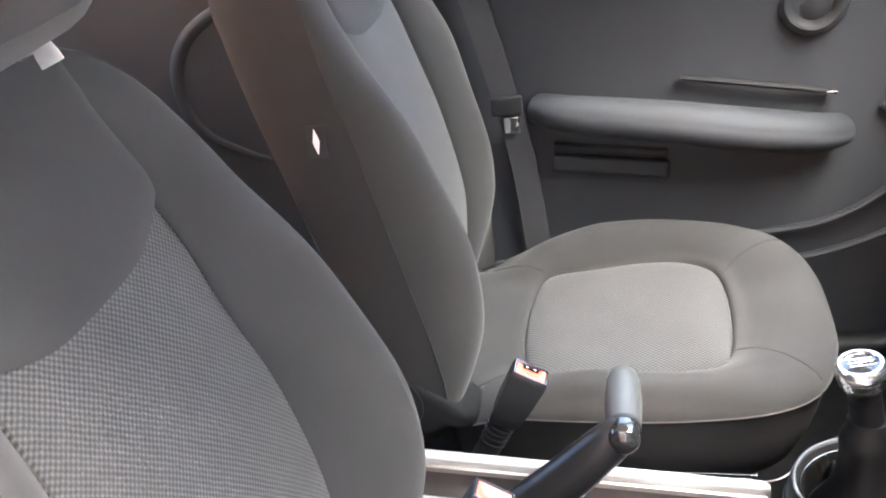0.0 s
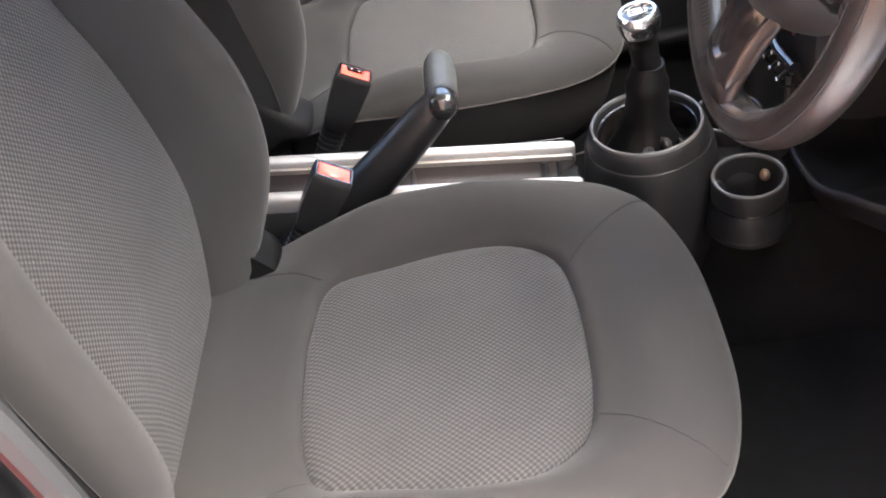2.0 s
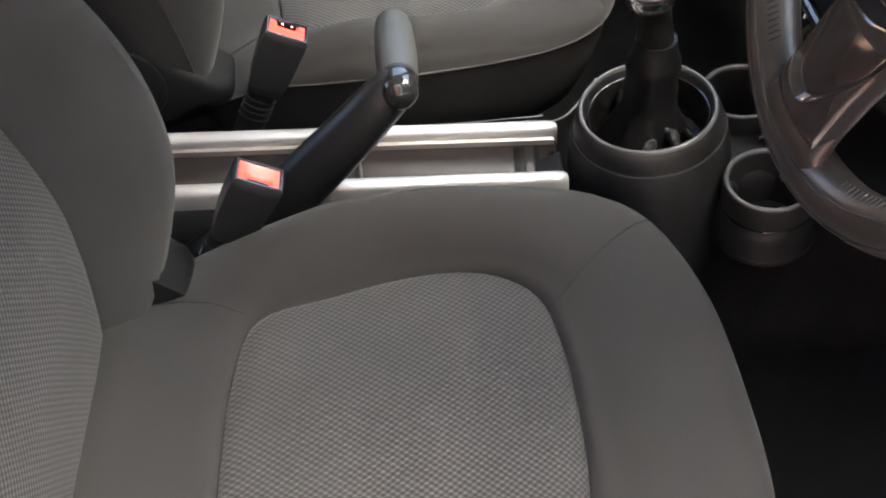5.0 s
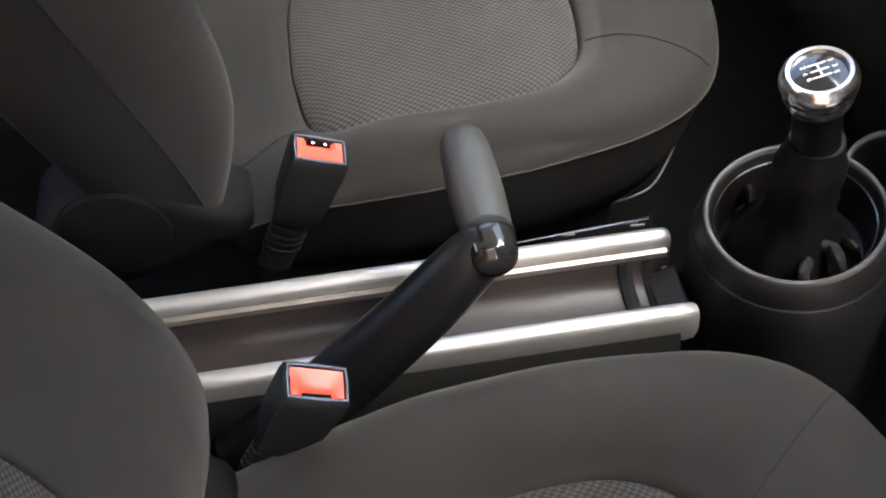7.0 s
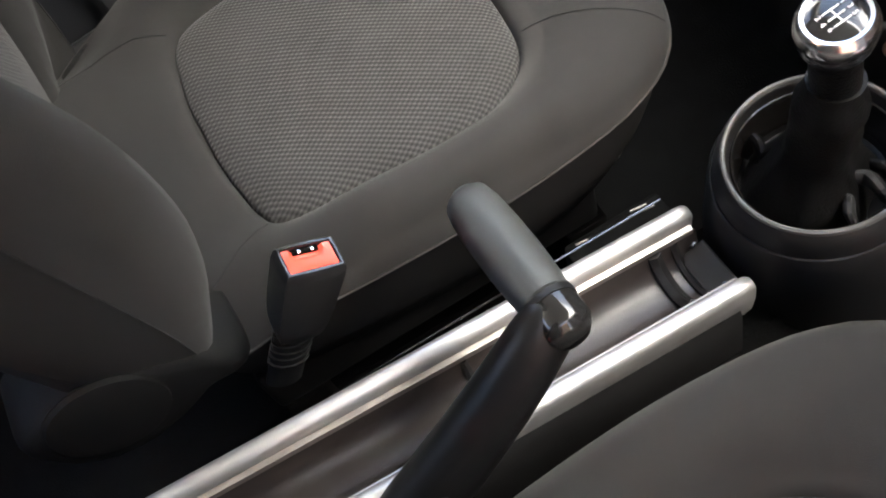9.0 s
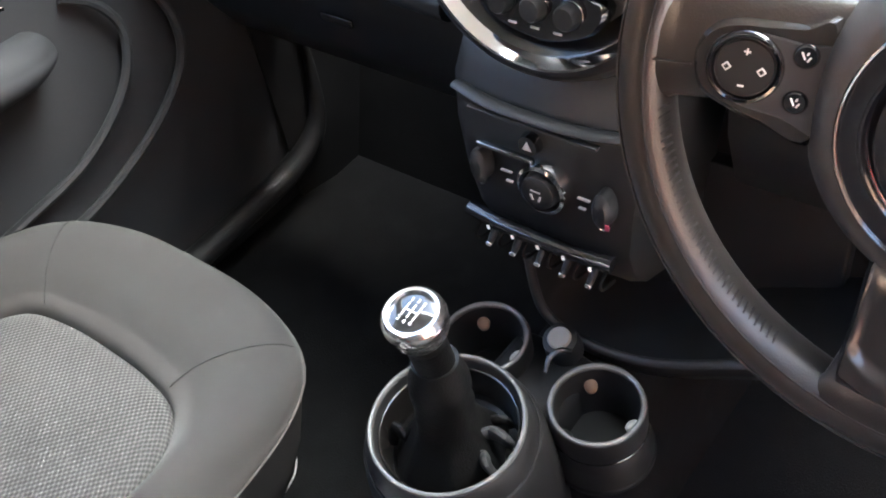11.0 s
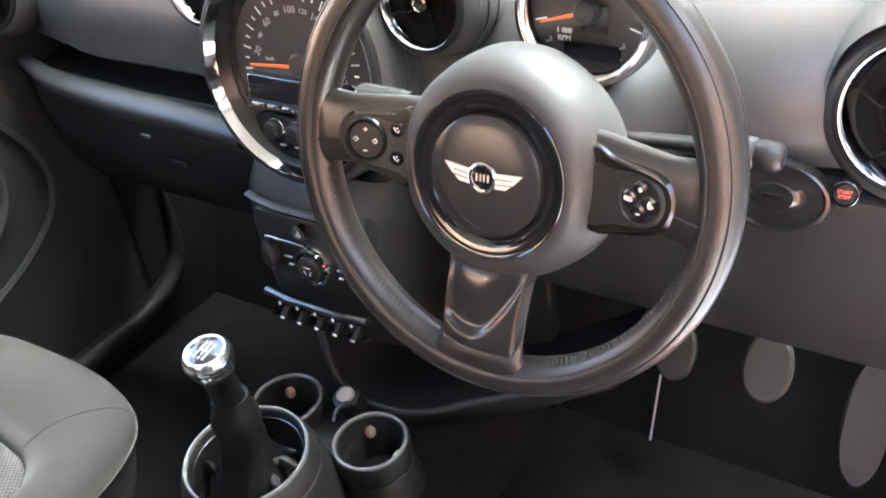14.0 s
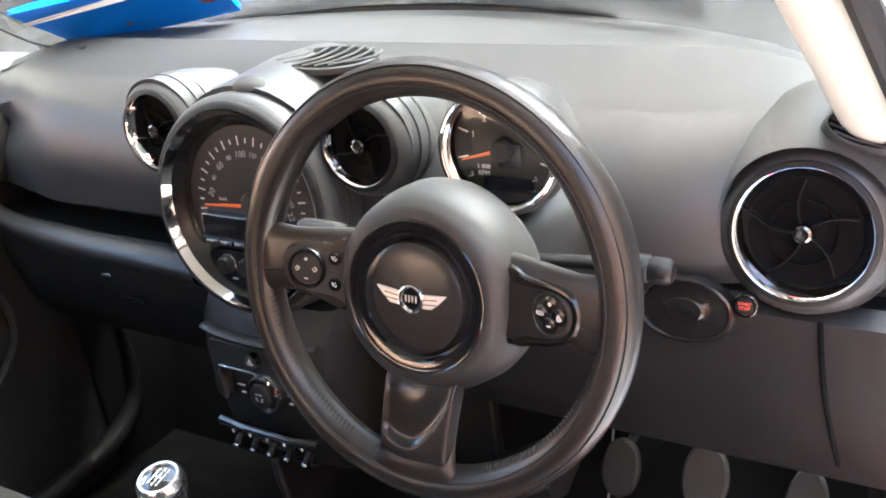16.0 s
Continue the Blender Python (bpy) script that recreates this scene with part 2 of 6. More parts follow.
def plate(outline, thick, m=None, bevel=0.0):
    """A flat piece cut along an outline in x, y, thick in z, its upper edge eased."""
    o = [Vector((p[0], p[1], 0)) for p in outline]
    c = sum(o, Vector()) / len(o)
    rings = [[p.copy() for p in o], [p + Vector((0, 0, thick - bevel)) for p in o]]
    if bevel:
        rings.append([c + (p - c) * (1 - bevel / max((p - c).length, bevel * 2)) + Vector((0, 0, thick)) for p in o])
    bm = loft(rings, True, True, True)
    return shift(bm, m) if m else bm


def ellipse(a, b, n=28):
    return [(a * math.cos(2 * math.pi * i / n), b * math.sin(2 * math.pi * i / n)) for i in range(n)]


def frame_of(origin, x, y, z):
    m = Matrix((x, y, z)).transposed().to_4x4()
    m.translation = origin
    return m


def facing(origin, normal, up=(0, 0, 1)):
    """A pose whose z looks along normal and whose y lies as near to up as it can."""
    z = Vector(normal).normalized()
    x = Vector(up).cross(z).normalized()
    return frame_of(Vector(origin), x, z.cross(x), z)


def polar(outline, centre, angles):
    """Radius of a closed outline from its centre at each angle."""
    pts = [Vector(p) - Vector(centre) for p in outline]
    out = []
    for a in angles:
        d = Vector((math.cos(a), math.sin(a)))
        best = 0
        for p, q in zip(pts, pts[1:] + pts[:1]):
            e = q - p
            det = d.x * (-e.y) + e.x * d.y
            if abs(det) < 1e-9:
                continue
            r = (p.x * (-e.y) + e.x * p.y) / det
            s = (d.x * p.y - d.y * p.x) / det
            if -1e-6 <= s <= 1 + 1e-6 and r > best:
                best = r
        out.append(best)
    return out


def lerp(a, b, t):
    return a + (b - a) * t


def ease(e0, e1, x):
    t = min(max((x - e0) / (e1 - e0), 0), 1)
    return t * t * (3 - 2 * t)


def words(text, size, m, mat, parent, name="print", depth=0.0003):
    """Printed characters as a thin mesh."""
    cu = bpy.data.curves.new(name, 'FONT')
    cu.body, cu.size, cu.align_x, cu.align_y, cu.extrude, cu.resolution_u = text, size, 'CENTER', 'CENTER', depth, 2
    tmp = bpy.data.objects.new(name, cu)
    me = bpy.data.meshes.new_from_object(tmp)
    bpy.data.objects.remove(tmp)
    bm = bmesh.new()
    bm.from_mesh(me)
    bpy.data.meshes.remove(me)
    return part(name, shift(bm, m), mat, parent, smooth=False)


# ---------------------------------------------------------------- seats
def mirrored(pts):
    """Closes a half outline, given from the middle at the back round its side to the middle at the front."""
    return pts + [(-x, y) for x, y in pts[-2:0:-1]]


def curve2(pts, n=6):
    return [(p.x, p.y) for p in smoothline([(x, y, 0) for x, y in pts], n, True)]


PANEL = curve2(mirrored([(0, 0.083), (0.07, 0.086), (0.142, 0.106), (0.160, 0.18), (0.172, 0.26), (0.165, 0.33), (0.13, 0.377), (0.07, 0.392), (0, 0.395)]))
EDGE = curve2(mirrored([(0, -0.05), (0.15, -0.045), (0.224, -0.02), (0.246, 0.08), (0.258, 0.22), (0.258, 0.33), (0.244, 0.43), (0.202, 0.494), (0.11, 0.528), (0, 0.535)]))
BACKPANEL = curve2(mirrored([(0, -0.04), (0.10, -0.04), (0.146, -0.02), (0.161, 0.08), (0.166, 0.19), (0.157, 0.30), (0.135, 0.40), (0.128, 0.50), (0.10, 0.59), (0.055, 0.625), (0, 0.63)]))
BACKEDGE = curve2(mirrored([(0, -0.09), (0.14, -0.09), (0.225, -0.06), (0.248, 0.03), (0.256, 0.14), (0.252, 0.27), (0.240, 0.40), (0.220, 0.53), (0.182, 0.612), (0.11, 0.658), (0, 0.672)]))
RECLINE = radians(17)
# how far the backrest stands forward at each height above its foot
PANEL_DEPTH = ((-0.12, -0.125), (-0.03, -0.058), (0.03, -0.028), (0.082, -0.004), (0.144, 0.018), (0.25, 0.036), (0.36, 0.049), (0.45, 0.054), (0.53, 0.052), (0.66, 0.046))
CREST_DEPTH = ((-0.12, -0.095), (-0.05, -0.030), (0.0, 0.022), (0.07, 0.077), (0.13, 0.106), (0.21, 0.124), (0.29, 0.123), (0.39, 0.112), (0.48, 0.086), (0.56, 0.070), (0.66, 0.056))


def along(table, v):
    """A smooth value between the pairs of a table."""
    if v <= table[0][0]:
        return table[0][1]
    for i, ((a, p), (b, q)) in enumerate(zip(table, table[1:])):
        if v <= b:
            m0 = (q - table[max(i - 1, 0)][1]) / (b - table[max(i - 1, 0)][0])
            c, r = table[min(i + 2, len(table) - 1)]
            m1 = (r - p) / (c - a)
            t, h = (v - a) / (b - a), b - a
            return (2 * t ** 3 - 3 * t * t + 1) * p + (t ** 3 - 2 * t * t + t) * h * m0 + (3 * t * t - 2 * t ** 3) * q + (t ** 3 - t * t) * h * m1
    return table[-1][1]


def front_seat(name, ox, oy, inner, label):
    """A bucket seat; inner is the sign of x towards the tunnel."""
    seat = thing(name, (ox, oy + 0.2, 0), label, "car seat", "front seats")
    n = 96
    ang = [2 * math.pi * i / n for i in range(n)]
    cx, cy = 0.0, 0.25
    rp, re = polar(PANEL, (cx, cy), ang), polar(EDGE, (cx, cy), ang)

    def place(x, y, z):
        return Vector((ox + x, oy + y, z))

    def panel_z(y):
        return 0.306 + 0.012 * (y - 0.1) / 0.3 + 0.004

    def crest(a):
        s = math.sin(a)
        side, front, back = 0.368, 0.352, 0.309
        return lerp(side, front, ease(0.1, 0.9, s)) if s > 0 else lerp(side, back, ease(0.60, 0.85, -s))
    rings = []
    for f, dz in ((0.02, 0.010), (0.3, 0.009), (0.55, 0.007), (0.75, 0.005), (0.88, 0.003), (0.95, 0.0), (0.985, -0.003), (1.0, -0.008)):
        rings.append([place(cx + f * r * math.cos(a), cy + f * r * math.sin(a), panel_z(cy + f * r * math.sin(a)) + dz) for r, a in zip(rp, ang)])
    cushion = part("cushion_panel", loft(rings, True, True), MESH, seat, "grey woven mesh cloth")
    rings = []
    for t, k, d in ((0.0, 0.0, -0.008), (0.02, 0.0, -0.001), (0.06, 0.10, 0.003), (0.15, 0.36, 0.003), (0.28, 0.70, 0.002), (0.42, 0.93, 0.0), (0.55, 1.0, 0), (0.68, 0.97, 0), (0.80, 0.86, 0), (0.90, 0.66, 0), (0.97, 0.38, 0), (1.0, 0.12, 0.0), (0.998, 0.0, 0.0)):
        row = []
        for r0, r1, a in zip(rp, re, ang):
            r = lerp(r0, r1, t)
            x, y = cx + r * math.cos(a), cy + r * math.sin(a)
            zb = panel_z(cy + r0 * math.sin(a))
            top = min(crest(a), 0.310 + 0.060 * ease(-0.01, 0.22, y))
            z = zb + (top - zb) * k + d - 0.030 * (1 - ease(-0.03, 0.10, y)) * ease(0.15, 0.225, abs(x))
            z += 0.0010 * k * math.sin(31 * x + 17 * y + 9 * ox) * math.sin(27 * y - 13 * x + 1.3 + 5 * ox)
            row.append(place(x, y, z))
        rings.append(row)
    bolster = part("cushion_bolster", loft(rings), CLOTH, seat)
    low = rings[-1]
    part("piping", sweep(low + low[:1], 0.0016, 6, caps=False), PIPING, bolster, "thin grey piping along the lower edge")
    # creases where the cover is sewn together
    for f0, f1 in ((0.145, 0.145), (0.355, 0.355), (0.628, 0.662), (0.872, 0.838)):
        line = []
        for j, r in enumerate(rings[2:11]):
            g = n * lerp(f0, f1, j / 8)
            line.append(r[int(g)].lerp(r[int(g) + 1], g - int(g)) + Vector((0, 0, 0.0004)))
        part("seam", sweep(line, 0.0007, 5), SEAM, bolster)
    # skirt under the piping, seat cloth darkened for the shade below the cushion
    c = place(cx, cy, 0)
    skirt = [low]
    for f, z in ((0.975, 0.290), (0.955, 0.255), (0.92, 0.215), (0.86, 0.172), (0.82, 0.165)):
        skirt.append([Vector((c.x + (p.x - c.x) * f, c.y + (p.y - c.y) * f, z + 0.02 * ease(0.3, 0.5, p.y - oy))) for p in low])
    part("skirt", loft(skirt, True, False, True), SKIRTSHADE, seat)
    # frame, slide rails and side trims
    part("seat_base", block(0.40, 0.40, 0.07, 0.01, pose(ox, oy + 0.2, 0.135)), PLASTIC_DULL, seat)
    for s in (-1, 1):
        part("slide_rail", block(0.035, 0.50, 0.03, 0.004, pose(ox + s * 0.19, oy + 0.15, 0.02)), DEEPBLACK, seat)
        for y in (0.03, 0.38):
            part("bracket", block(0.03, 0.05, 0.075, 0.004, pose(ox + s * 0.19, oy + y, 0.068)), DEEPBLACK, seat)
    out = -inner
    path = smoothline([(ox + out * 0.246, oy - 0.05, 0.235), (ox + out * 0.252, oy + 0.1, 0.238), (ox + out * 0.250, oy + 0.28, 0.252), (ox + out * 0.240, oy + 0.40, 0.268), (ox + out * 0.222, oy + 0.455, 0.280)], 6)
    trim = part("side_trim", sweep(path, [0.019 + 0.014 * math.sin(math.pi * min(1, 0.25 + 0.75 * i / len(path))) for i in range(len(path))], 18, 1.5), GREYPLASTIC, seat, "grey plastic valance along the outer side")
    lever = smoothline([(ox + out * 0.250, oy + 0.35, 0.180), (ox + out * 0.264, oy + 0.42, 0.205), (ox + out * 0.258, oy + 0.475, 0.240)], 6)
    part("height_lever", sweep(lever, [0.010, 0.014, 0.017, 0.019, 0.021, 0.022, 0.023, 0.023, 0.022, 0.021, 0.019, 0.015, 0.009], 16, 1.0), GREYPLASTIC, trim)
    # hinge cover on the tunnel side
    shape = curve2([(-0.160, 0.335), (-0.150, 0.362), (-0.110, 0.382), (-0.053, 0.386), (-0.006, 0.352), (0.018, 0.330), (0.036, 0.308), (0.030, 0.292), (0.0, 0.292), (-0.04, 0.272), (-0.09, 0.262), (-0.14, 0.285)], 5)
    hy, hz = -0.07, 0.342
    rings = [[Vector((ox + inner * x, oy + hy + (y - hy) * f, hz + (z - hz) * f)) for y, z in shape] for f, x in ((1.0, 0.18), (1.0, 0.228), (0.985, 0.238), (0.94, 0.246), (0.86, 0.251), (0.74, 0.253), (0.5, 0.253))]
    hc = part("hinge_cover", loft(rings, True, True, True), HINGE, seat, "rounded black plastic hinge cover")
    part("hinge_disc", lathe([(0.0, 0.003), (0.045, 0.003), (0.050, 0.0015), (0.052, -0.003), (0.053, -0.003)], 36, facing((ox + inner * 0.2535, oy - 0.084, 0.340), (inner, 0, 0))), HINGE, hc)
    # backrest
    up, fr = Vector((0, -math.sin(RECLINE), math.cos(RECLINE))), Vector((0, math.cos(RECLINE), math.sin(RECLINE)))
    base = Vector((ox, oy, 0.33))

    def at(u, v, w):
        return base + Vector((u, 0, 0)) + up * v + fr * w
    bc = (0.0, 0.27)
    rp, re = polar(BACKPANEL, bc, ang), polar(BACKEDGE, bc, ang)

    def panel_w(v):
        return along(PANEL_DEPTH, v)

    def crest_w(v, a):
        """The side wings stand proud; over the top and at the bottom they run out into the middle."""
        return along(CREST_DEPTH, v) - 0.012 * ease(0.80, 1.0, abs(math.sin(a))) - 0.048 * ease(0.1, 0.6, -inner * math.cos(a)) * (1 - ease(0.20, 0.52, v))
    rings = []
    for f, d in ((0.02, 0.006), (0.3, 0.006), (0.55, 0.005), (0.75, 0.004), (0.9, 0.002), (0.97, 0.0), (1.0, -0.007)):
        rings.append([at(bc[0] + f * r * math.cos(a), bc[1] + f * r * math.sin(a), panel_w(bc[1] + f * r * math.sin(a)) + d) for r, a in zip(rp, ang)])
    part("backrest_panel", loft(rings, True, True), MESH, seat, "grey woven mesh cloth")
    rings = []
    for t, k, d in ((0.0, 0.0, -0.007), (0.03, 0.02, 0.0), (0.10, 0.20, 0.003), (0.25, 0.55, 0.003), (0.42, 0.86, 0.002), (0.58, 1.0, 0), (0.72, 0.99, 0), (0.84, 0.90, 0), (0.93, 0.70, 0), (0.985, 0.40, 0), (1.0, 0.05, 0), (1.0, -1, 0.02), (0.995, -1, -0.02), (0.97, -1, -0.045), (0.90, -1, -0.058)):
        row = []
        for r0, r1, a in zip(rp, re, ang):
            r = lerp(r0, r1, t)
            u, v = bc[0] + r * math.cos(a), bc[1] + r * math.sin(a)
            wb = panel_w(bc[1] + r0 * math.sin(a))
            w = wb + (crest_w(v, a) - wb) * k + d if k >= 0 else d + min(0, along(CREST_DEPTH, v) - 0.07)
            row.append(at(u, v, w))
        rings.append(row)
    bb = part("backrest_bolster", loft(rings[:11]), CLOTH, seat)
    # Same cloth as the front; the shade on the sides is in its colour.
    part("backrest_side", loft(rings[10:], True, False, True), SIDESHADE, seat, "seat cloth on the sides and back of the backrest, toned down for shade")
    edge = rings[10]
    part("seam", sweep(edge + edge[:1], 0.0009, 5, caps=False), SEAM, bb)
    # smooth yoke over the upper part of the panel
    rows = []
    for j in range(15):
        row = []
        for i in range(25):
            s = -1 + 2 * i / 24
            bottom = 0.480 + 0.042 * abs(s) ** 2.6
            v = lerp(bottom, 0.655, j / 14)
            half = 0.140 - 0.018 * ease(0.50, 0.64, v)
            lift = 0.006 * min(1, j / 1.5) * min(1, (1 - abs(s)) * 8 + 0.1) + 0.004
            row.append(at(s * half, v, panel_w(v) + lift))
        rows.append(row)
    part("yoke", loft(rows, False), CLOTH_TOP, seat, "smooth charcoal cloth with a rounded lower edge")
    # headrest with its two posts
    hb = loft([[at(a * (0.140 + b) * math.copysign(abs(math.cos(q)) ** 0.5, math.cos(q)), 0.776 + (0.119 + b) * a * math.copysign(abs(math.sin(q)) ** 0.5, math.sin(q)), w) for q in ang[::3]]
               for a, b, w in ((0.05, 0, 0.146), (0.6, 0, 0.144), (0.88, 0, 0.138), (0.98, 0, 0.118), (1.02, 0, 0.06), (1.0, 0, 0.02), (0.85, 0, 0.0), (0.05, 0, -0.005))], True, True, True)
    head = part("headrest", hb, CLOTH, seat)
    for s in (-1, 1):
        part("post", sweep([at(s * 0.105, 0.62, 0.045), at(s * 0.105, 0.76, 0.05)], 0.006, 10), CHROME, head, "chrome post")
        part("post_guide", lathe([(0.0, 0.026), (0.012, 0.026), (0.015, 0.020), (0.0195, 0.0), (0.020, -0.008)], 20, frame_of(at(s * 0.105, 0.650, 0.044), Vector((1, 0, 0)), fr, up)), TABGREY, head)
    # small sewn tag on the tunnel side of the backrest
    tx = inner * 0.2385
    m = facing(at(tx, 0.416, 0.010), (inner, 0.0, 0.14))
    part("tag", plate([(-0.012, -0.020), (0.012, -0.020), (0.012, 0.020), (-0.012, 0.020)], 0.0012, m), SEAM, bb)
    part("tag_mark", plate([(0.001, -0.016), (0.003, -0.006), (0.0045, 0), (0.003, 0.006), (-0.001, 0.016), (-0.003, 0.006), (-0.0045, 0), (-0.003, -0.006)], 0.0022, m), WHITE, bb, "pale winged mark on a dark tag")
    return seat


front_seat("driver_seat", 0.355, 0.0, -1, "charcoal cloth bucket seat with woven mesh centre panels")
front_seat("passenger_seat", -0.381, 0.022, 1, "charcoal cloth bucket seat with mesh centre beside the tunnel")


# ---------------------------------------------------------------- belt buckles
def buckle(at, lean, side, label):
    b = thing("seat_belt_buckle", at, label, "buckle", "belt buckles")
    m = facing(at, lean, (side, 0, 0))
    body = [[m @ Vector((x * sx, y * sy, z)) for x, y in [(-1, -1), (-0.6, -1.06), (0, -1.08), (0.6, -1.06), (1, -1), (1.03, 0), (1, 1), (0.6, 1.06), (0, 1.08), (-0.6, 1.06), (-1, 1), (-1.03, 0)]]
            for sx, sy, z in ((0.0225, 0.0135, 0.0), (0.0243, 0.0152, -0.002), (0.0250, 0.0158, -0.012), (0.0232, 0.0158, -0.055), (0.0210, 0.0150, -0.080), (0.0180, 0.0135, -0.094), (0.0165, 0.012, -0.098))]
    # the mouth: a thin lip, walls that go down, and the button sunk between them
    lip = [[m @ Vector((x * hx, y * hy, z)) for x, y in [(-1, -1), (0, -1.03), (1, -1), (1.02, 0), (1, 1), (0, 1.03), (-1, 1), (-1.02, 0)]] for hx, hy, z in ((0.0212, 0.0122, 0.0), (0.0206, 0.0116, -0.0008), (0.0204, 0.0114, -0.0075))]
    bd = part("housing", loft(body, True, False, True), PLASTIC, b)
    part("mouth", loft([[m @ Vector((x * 0.0225, y * 0.0135, 0.0)) for x, y in [(-1, -1), (0, -1.08), (1, -1), (1.03, 0), (1, 1), (0, 1.08), (-1, 1), (-1.03, 0)]]] + lip, True, False, True), GLOSS, bd)
    rows = []
    for j in range(9):
        v = -1 + j / 4
        row = []
        for i in range(15):
            u = -1 + i / 7
            notch = ease(0.15, 0.55, v) * (1 - ease(0.50, 0.72, abs(u)))
            dish = 0.0022 * (1 - u * u) * (1 - v * v)
            row.append(m @ Vector((u * 0.0200, lerp(-0.0110, 0.0110, j / 8), -0.0012 - dish - 0.0042 * notch)))
        rows.append(row)
    part("release_button", loft(rows, False), RED, b, "red release button, dished, notched at the slot")
    part("latch_slot", block(0.0215, 0.0036, 0.003, 0.0006, m @ pose(0, 0.0094, -0.0045)), DEEPBLACK, b)
    for sx in (-1, 1) if side < 0 else ():
        part("latch_tooth", block(0.0030, 0.0030, 0.0016, 0.0006, m @ pose(sx * 0.0055, 0.0088, -0.0026)), CHROME, b)
    stalk = smoothline([m @ Vector((0, 0, -0.09)), m @ Vector((0.0, 0.0, -0.115)), m @ Vector((0, 0, -0.14)), m @ Vector((0, 0, -0.175))], 5)
    wide = m.to_3x3() @ Vector((0, 1, 0))
    part("stalk", sweep(stalk, 0.0175, 12, 0.55, ref=wide), PLASTIC, b)
    for k in range(5):
        p, q = stalk[2 + 2 * k], stalk[3 + 2 * k]
        part("stalk_rib", sweep([p, p + (q - p).normalized() * 0.003], 0.0195, 12, 0.58, ref=wide), PLASTIC, b)
    return b


buckle(Vector((0.1105, 0.127, 0.4025)), (0.05, 0.52, 0.84), 1, "black seat belt buckle with red button by the driver seat")
buckle(Vector((-0.1185, 0.1455, 0.4025)), (0.06, 0.47, 0.87), -1, "black seat belt buckle with red button by the passenger seat")


# ---------------------------------------------------------------- centre rail and tray
SLOPE = -0.102


def rail_z(y):
    return 0.286 + (0.435 - y) * -SLOPE


def centre_rails():
    t = thing("centre_rail_tray", (0, 0.17, 0.25), "satin aluminium twin rails with a dark tray between the seats", "console tray")
    prof = [(-0.0080, 0.001), (-0.0085, 0.006), (-0.0065, 0.010), (-0.003, 0.012), (0.002, 0.0125), (0.0065, 0.010), (0.0085, 0.005), (0.0095, -0.012), (0.0085, -0.028), (-0.005, -0.026)]
    for s, rx in ((-1, 0.0445), (1, 0.0395)):
        rings = []
        for y, k in ((-0.22, 1), (0.0, 1), (0.2, 1), (0.425, 1), (0.433, 0.94), (0.437, 0.7)):
            rings.append([Vector((s * (rx + x * k), y, rail_z(y) - 0.012 + z * k)) for x, z in prof])
        rail = part("rail", loft(rings, True, True, True), SATIN, t, "satin aluminium rail")
        lip = [[Vector((s * (rx - 0.0085 + x), y, rail_z(y) - 0.0175 + z)) for x, z in ((0, 0.004), (-0.005, 0.003), (-0.005, -0.004), (0, -0.005))] for y in (-0.22, 0.432)]
        # Lip metal is duller and warmer than the rail, its shade put into the tone.
        part("rail_lip", loft(lip, True, True, True), SATINLIP, rail)
        skirt = [[Vector((s * (rx + x), y, rail_z(y) - 0.02 + z)) for x, z in ((0.004, 0.004), (0.012, -0.01), (0.016, -0.06), (0.018, -0.20), (-0.01, -0.20), (-0.008, 0.004))] for y in (-0.22, 0.42)]
        part("tunnel_side", loft(skirt, True, True, True), PLASTIC_DULL, t)
    mid = -0.0025
    prof = [(-0.032, -0.012), (-0.028, -0.028), (-0.020, -0.038), (-0.008, -0.042), (0.008, -0.042), (0.020, -0.038), (0.028, -0.028), (0.032, -0.012), (0.032, -0.055), (-0.032, -0.055)]
    part("tray", loft([[Vector((mid + 0.93 * x, y, rail_z(y) + z - 0.006)) for x, z in prof] for y in (-0.22, 0.15, 0.435)], True, True, True), TRAY, t, "dark brown-grey tray liner")
    for y, w in ((0.205, 0.004), (0.392, 0.007), (0.412, 0.004)):
        arc = [Vector((mid + 0.0305 * math.sin(a), y, rail_z(y) - 0.018 - 0.029 * math.cos(a))) for a in [radians(-80 + 16 * i) for i in range(11)]]
        part("rib", sweep(arc, w, 6, 1.0, ref=(0, 1, 0)), PLASTIC, t)
    part("end_pad", block(0.05, 0.028, 0.006, 0.003, pose(0, 0.425, rail_z(0.42) - 0.036, 25)), PLASTIC, t)
    # coarse teeth and a latch at the front end of the tray
    for k in range(6):
        a = radians(-62 + 25 * k)
        part("end_tooth", block(0.004, 0.007, 0.003, 0.001, Matrix.Translation((mid + 0.026 * math.sin(a), 0.4275, rail_z(0.427) - 0.020 - 0.022 * math.cos(a))) @ pose(0, 0, 0, 0, 0, 18 * (-1) ** k)), GLOSS, t)
    flange = smoothline([(-0.066, 0.0, 0.288), (-0.068, 0.20, 0.284), (-0.069, 0.35, 0.279), (-0.069, 0.425, 0.277)], 6)
    part("flange", sweep(flange, 0.0010, 6), DARKCHROME, t, "thin bright edge beside the rail")
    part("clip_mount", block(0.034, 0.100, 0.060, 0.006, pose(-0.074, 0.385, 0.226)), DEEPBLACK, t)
    for x, y, l in ((-0.0840, 0.412, 0.016), (-0.0790, 0.418, 0.014), (-0.0840, 0.352, 0.012)):
        part("clip", block(0.0018, l, 0.0022, 0.0006, pose(x, y, 0.2566, 0, 0, -8)), SATINLIP, t)
    bar = smoothline([(-0.203, 0.40, 0.142), (-0.206, 0.450, 0.142), (-0.224, 0.485, 0.141), (-0.29, 0.533, 0.140)], 6)
